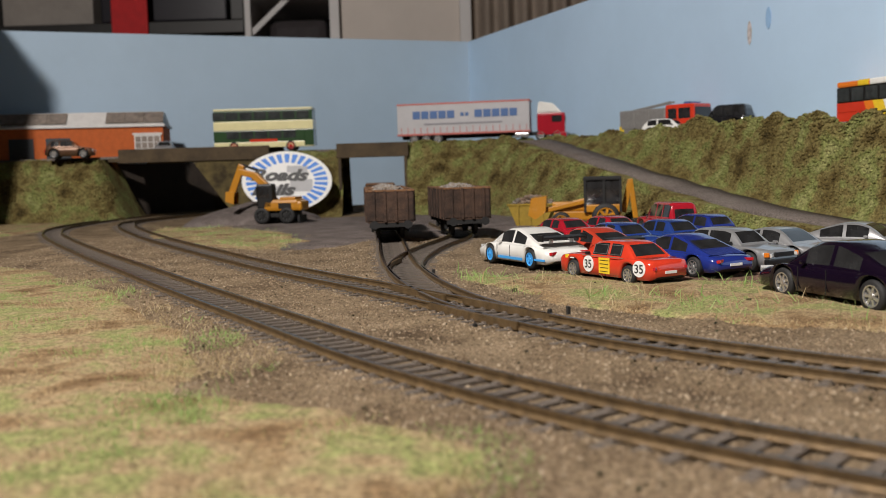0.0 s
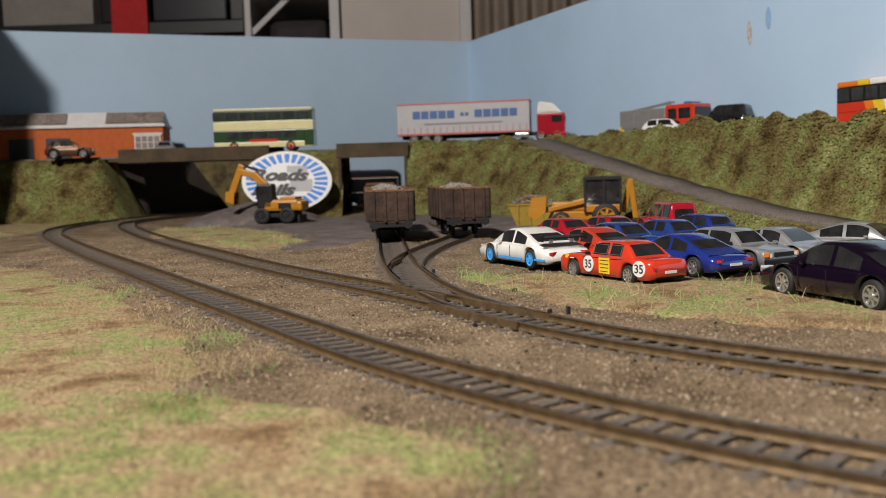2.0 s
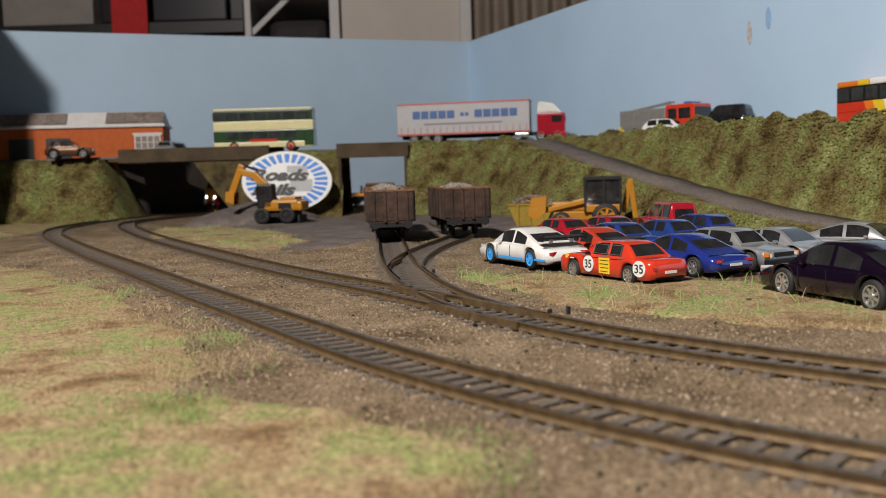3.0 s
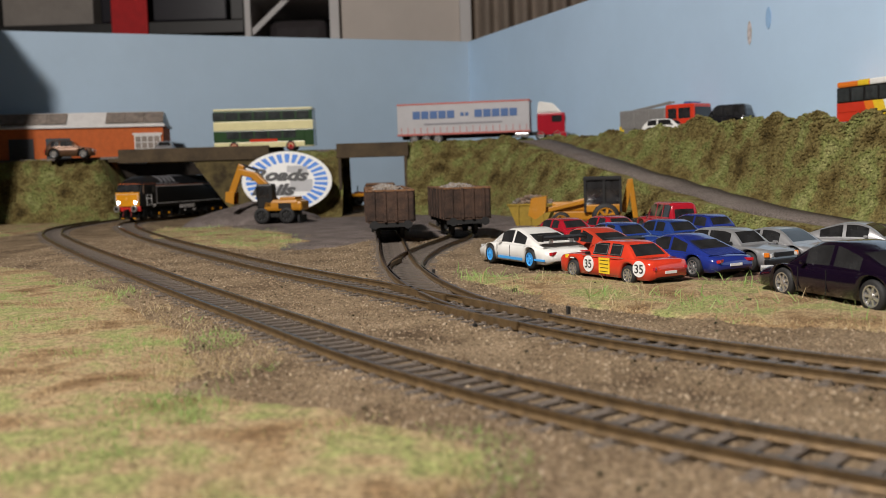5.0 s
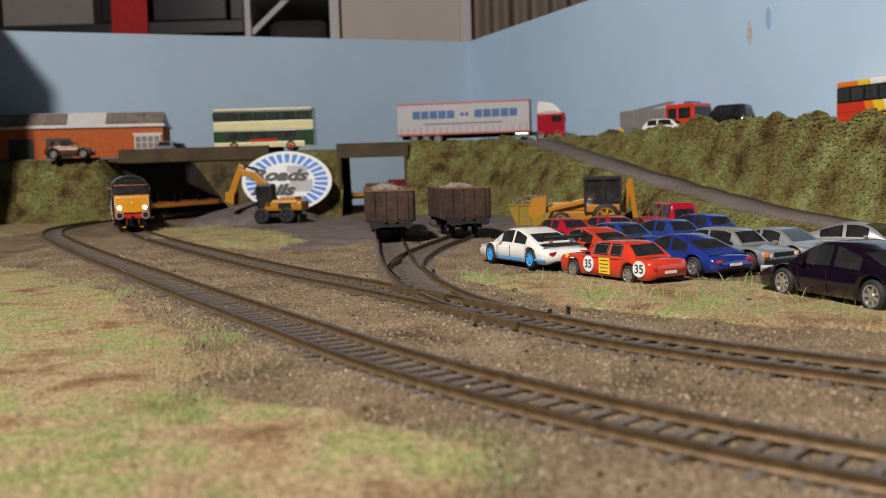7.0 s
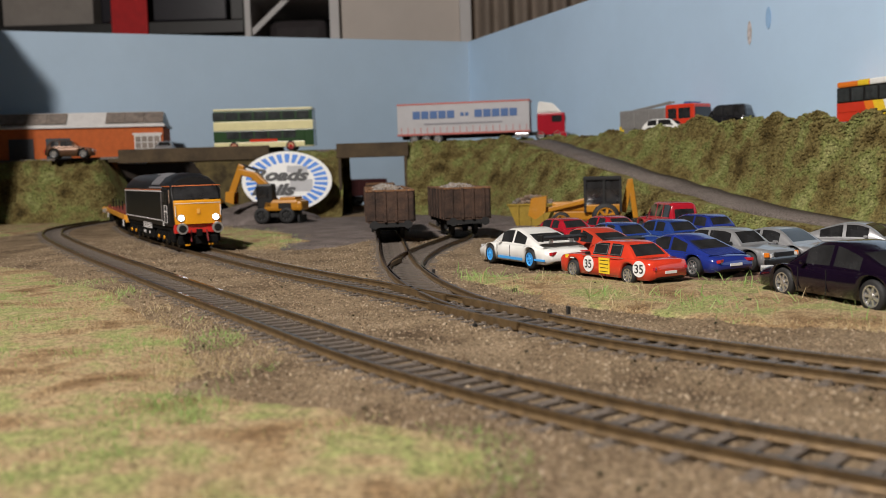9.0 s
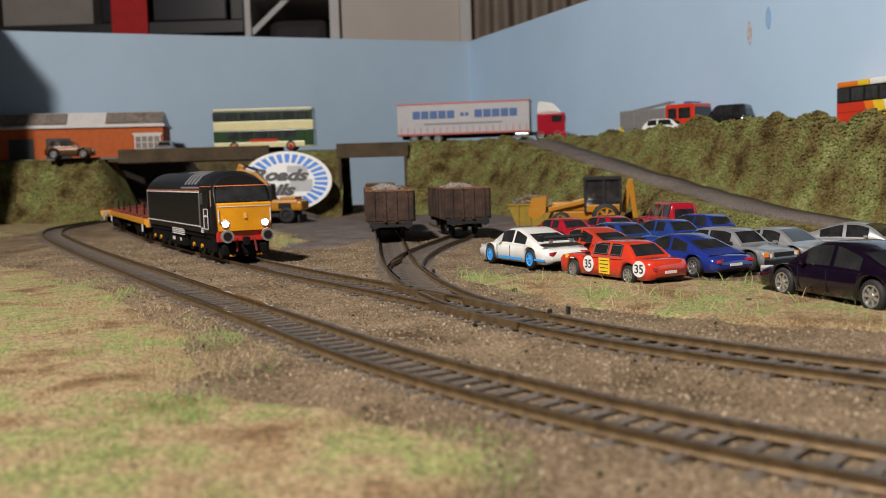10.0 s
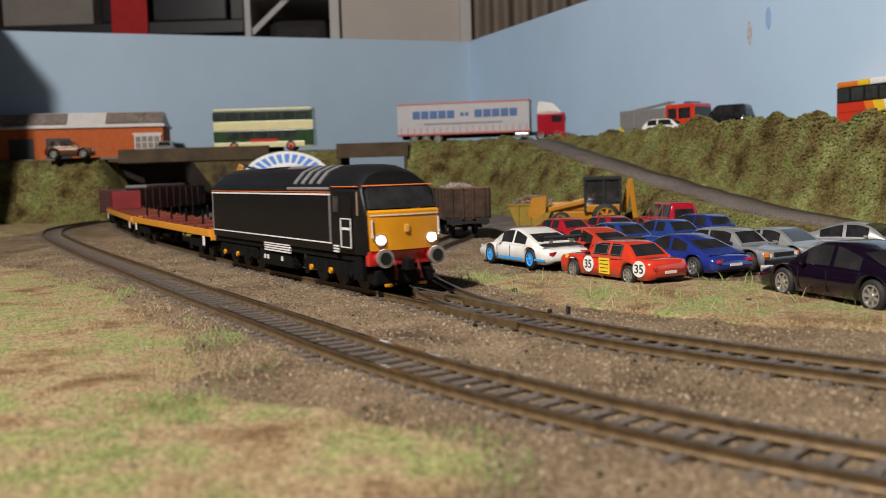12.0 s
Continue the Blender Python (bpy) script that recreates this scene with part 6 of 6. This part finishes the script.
part("leaf", box(bmesh.new(), -0.222, 0.055, 0.02, 0.06, -0.9, 1.1, 0.002), cream_d, door)
part("frame", box(bmesh.new(), 0.055, 0.082, 0, 0.08, -0.9, 1.12, 0.002), wsh, door)
cur_m = mat("brown_grey_curtain", (0.30, 0.245, 0.20), 0.9, 0, 0.15, 12, 0.2, 200)
bm = bmesh.new()
r1, r2 = [], []
for k in range(160):
    x = 0.085 + k * 0.0045
    y = 2.27 + 0.018 * math.sin(k * 0.62) + 0.010 * math.sin(k * 0.23 + 1)
    r1.append(bm.verts.new((x, y, -0.85)))
    r2.append(bm.verts.new((x, y, 1.3)))
for k in range(159):
    bm.faces.new((r1[k], r1[k + 1], r2[k + 1], r2[k]))
cu = part("curtain", bm, cur_m, smooth=True)
sol = cu.modifiers.new("thickness", "SOLIDIFY")
sol.thickness = 0.003
tagged(cu, "brown-grey pleated curtain hanging beside a door", "curtain")
lampo = empty("ceiling_lamp", Matrix.Translation((-0.45, -0.34, 1.02)), "white round ceiling lamp", "lamp")
part("shade", cyl(bmesh.new(), (0, 0, 0.0), (0, 0, 0.012), 0.20, 32), wsh, lampo)
part("rod", cyl(bmesh.new(), (0, 0, 0.012), (0, 0, 0.58), 0.012, 12), wsh, lampo)

# marks on the boards
for px, pz, w, hh, mm, lab in ((0.671, 0.172, 0.006, 0.022, stain_m, "brown scuff on the blue board"), (0.697, 0.182, 0.007, 0.020, ring_m, "small blue sticker on the blue board")):
    c0 = CORNER + V * px
    bm = bmesh.new()
    n = 20
    a = [[bm.verts.new((c0.x + V.x * w / 2 * math.cos(t) - U.x * dd, c0.y + V.y * w / 2 * math.cos(t) - U.y * dd, pz + hh / 2 * math.sin(t))) for t in [2 * math.pi * i / n for i in range(n)]] for dd in (0.0004, 0.0008)]
    bm.faces.new(a[1]), bm.faces.new(a[0][::-1])
    for i in range(n):
        bm.faces.new((a[0][i], a[0][(i + 1) % n], a[1][(i + 1) % n], a[1][i]))
    bmesh.ops.recalc_face_normals(bm, faces=bm.faces)
    tagged(part("board_mark", bm, mm), lab, "mark")

# ---------- loose ballast, grass fibres, twigs ----------
ballast_m = islandmat("ballast_grains", [(0.05, 0.034, 0.02), (0.20, 0.143, 0.09), (0.27, 0.20, 0.13), (0.11, 0.076, 0.047), (0.42, 0.34, 0.24), (0.17, 0.115, 0.07), (0.30, 0.225, 0.145)])


def field(n, x0, x1, y0, y1, keep, seed, s0, s1, z=0.0004):
    r = random.Random(seed)
    out, tries = [], 0
    while len(out) < n and tries < n * 12:
        tries += 1
        x, y = r.uniform(x0, x1), y0 + (y1 - y0) * r.random() ** 1.7
        if abs(x) > 0.50 * y + 0.02 or r.random() > keep(x, y):
            continue
        out.append((x, y, z + soil_height(x, y), r.uniform(s0, s1), r.uniform(0, 6.3), r.uniform(-0.6, 0.6)))
    return out


def bare(x, y):
    d = near_track(x, y)
    if d < 0.0098:
        return 0.55 if abs(d - 0.00825) > 0.0016 else 0.0
    return 1.0 if d < 0.05 else 0.75


TETRA = [([(1, 0, -.3), (-.5, .87, -.3), (-.5, -.87, -.3), (0.1, 0.05, .9)], [(0, 1, 3), (1, 2, 3), (2, 0, 3)]),
    ([(1, .2, -.3), (0, 1, -.3), (-1, .1, -.3), (-.1, -1, -.3), (.25, .1, .7), (-.3, -.1, .65)], [(0, 1, 4), (1, 2, 5), (1, 5, 4), (2, 3, 5), (3, 0, 4), (3, 4, 5)])]
scatter("ballast_grains", field(64000, -0.30, 0.28, 0.10, 0.80, bare, 21, 0.00025, 0.00070, 0.0), lambda k: TETRA[k % 2], ballast_m, "loose brown ballast grains round the tracks", "ballast")
dark_g = islandmat("dark_ballast", [(0.09, 0.070, 0.05), (0.17, 0.125, 0.085), (0.25, 0.185, 0.12), (0.13, 0.098, 0.072)])
scatter("track_ballast", field(16000, -0.30, 0.28, 0.10, 0.9, lambda x, y: 1.0 if near_track(x, y) < 0.017 and abs(near_track(x, y) - 0.00825) > 0.0014 else 0.0, 23, 0.0003, 0.00060, -0.0001), lambda k: TETRA[k % 2], dark_g, "dark ballast packed between the sleepers", "ballast")
BLADE = [([(-.045, 0, 0), (.045, 0, 0), (.12 + .16 * k, .02, .55), (.07 + .16 * k, .02, .55), (.34 + .34 * k, .05, .95 - .12 * k)], [(0, 1, 2, 3), (3, 2, 4)]) for k in range(4)]
grass_i = islandmat("green_fibres", [(0.20, 0.38, 0.08), (0.33, 0.46, 0.15), (0.23, 0.37, 0.10), (0.44, 0.52, 0.23), (0.17, 0.32, 0.07), (0.36, 0.42, 0.17)], 0.7, 0.3)
straw_i = islandmat("straw_fibres", [(0.46, 0.36, 0.19), (0.62, 0.52, 0.32), (0.36, 0.25, 0.12), (0.52, 0.42, 0.24), (0.26, 0.17, 0.08), (0.44, 0.38, 0.18)], 0.7, 0.3)


def ellipse(cx, cy, rx, ry, rot):
    c, s = math.cos(radians(rot)), math.sin(radians(rot))

    def inside(x, y):
        dx, dy = x - cx, y - cy
        u, v = (c * dx + s * dy) / rx, (-s * dx + c * dy) / ry
        return u * u + v * v
    return inside


fore1, fore2 = ellipse(-0.225, 0.345, 0.115, 0.30, 33), ellipse(-0.06, 0.16, 0.075, 0.055, -30)
verge, strip = ellipse(0.105, 0.345, 0.045, 0.135, 42), ellipse(-0.19, 0.80, 0.055, 0.17, 28)


def tuft(fn, green, lim=1.0):
    def keep(x, y):
        q = min(f(x, y) for f in fn) + 0.55 * noise.noise(Vector((x * 22, y * 22, 1)))
        if q > lim or near_track(x, y) < 0.018:
            return 0
        v = noise.noise(Vector((x * 38, y * 38, 7)))
        g = noise.noise(Vector((x * 24, y * 24, 12))) + 0.5 * noise.noise(Vector((x * 70, y * 70, 4)))
        tone = max(0.0, min(1.0, 0.55 + 3.2 * g if green else 0.62 - 3.2 * g))
        return max(0.03, min(1, 0.30 + 2.0 * v)) * tone * (1 if q < 0.7 else 0.5)
    return keep


for mm, green, tone in ((grass_i, True, "green"), (straw_i, False, "straw-coloured")):
    k = 0 if green else 50
    scatter("foreground_grass", field(36000 if green else 17000, -0.36, 0.03, 0.09, 0.62, tuft((fore1, fore2), green), 31 + k, 0.0012, 0.0030, 0.0008), lambda k: BLADE[k % 4], mm, tone + " static grass fibres beside the outer track", "grass")
    scatter("verge_grass", field(8000, 0.0, 0.23, 0.23, 0.50, tuft((verge,), green), 32 + k, 0.0008, 0.0024, 0.0008) + field(260, 0.0, 0.23, 0.24, 0.48, tuft((verge,), green), 36 + k, 0.0034, 0.0075, 0.0010), lambda k: BLADE[k % 4], mm, tone + " long fibres along the car park's edge", "grass")
    scatter("strip_grass", field(4500, -0.32, -0.05, 0.60, 1.0, tuft((strip,), green), 33 + k, 0.0016, 0.0034, 0.002), lambda k: BLADE[k % 4], mm, tone + " fibres between track and gravel yard", "grass")
twig_m = islandmat("dark_flecks", [(0.02, 0.022, 0.01), (0.05, 0.04, 0.02), (0.03, 0.035, 0.015)])
scatter("moss_bits", field(46, 0.02, 0.22, 0.24, 0.46, tuft((verge,), True), 38, 0.0006, 0.0017, 0.0008), lambda k: LUMPS[k % 8], twig_m, "dark moss bits in the grass verge", "moss")
scatter("dark_flecks", field(240, -0.25, 0.22, 0.12, 0.5, lambda x, y: 1.0 if near_track(x, y) > 0.016 else 0, 35, 0.0002, 0.0006, 0.0006), lambda k: LUMPS[k % 8], twig_m, "dark flecks of scatter on the ground", "scatter")

# ---------- the train's run along its track ----------
SPLEN = np.concatenate([[0], np.cumsum(np.linalg.norm(np.diff(PATH_B, axis=0), axis=1))])


def at_path(s):
    return Vector((np.interp(s, SPLEN, PATH_B[:, 0]), np.interp(s, SPLEN, PATH_B[:, 1]), RT))


S12 = float(SPLEN[np.argmin(np.hypot(PATH_B[:, 0] + 0.0117, PATH_B[:, 1] - 0.3608))])
TIMES = [0.0, 0.4, 0.8, 2.8, 3.0, 5.0, 5.5, 6.0, 6.5, 7.0, 8.8, 9.5, 10.0, 10.5, 11.0, 11.5, 12.0]
RUN = [1.262, 1.222, 1.178, 0.978, 0.960, 0.782, 0.738, 0.692, 0.642, 0.578, 0.318, 0.242, 0.190, 0.142, 0.096, 0.050, 0.0035]


def front(t):
    return S12 + curve_at(list(zip(TIMES, RUN)), t)


def riding(s, ahead, behind):
    """Pose of a vehicle whose front lies at s on the track, with its pivots that far behind; its y axis points back."""
    a, b = at_path(s + ahead), at_path(s + behind)
    d = (b - a).normalized()
    return Matrix.Translation(a - d * ahead) @ pose(0, 0, 0, 0, 0, math.degrees(math.atan2(-d.x, d.y)))


def motions():
    steps = [k * 0.2 for k in range(61)]
    for thing, off, p, q in ((loco, 0.0, 0.042, 0.158), (flat1, 0.204, 0.036, 0.210), (flat2, 0.456, 0.036, 0.210), (van, 0.708, 0.036, 0.194)):
        walk(thing, [(t, riding(front(t) + off, p, q)) for t in steps])
    for o, y, wr in WHEELS:
        rows = []
        for k in range(121):
            t = k * 0.1
            rows.append((t, Matrix.Translation((0, y, wr)) @ pose(0, 0, 0, math.degrees((front(0) - front(t)) / wr) % 360.0)))
        walk(o, rows)


motions()
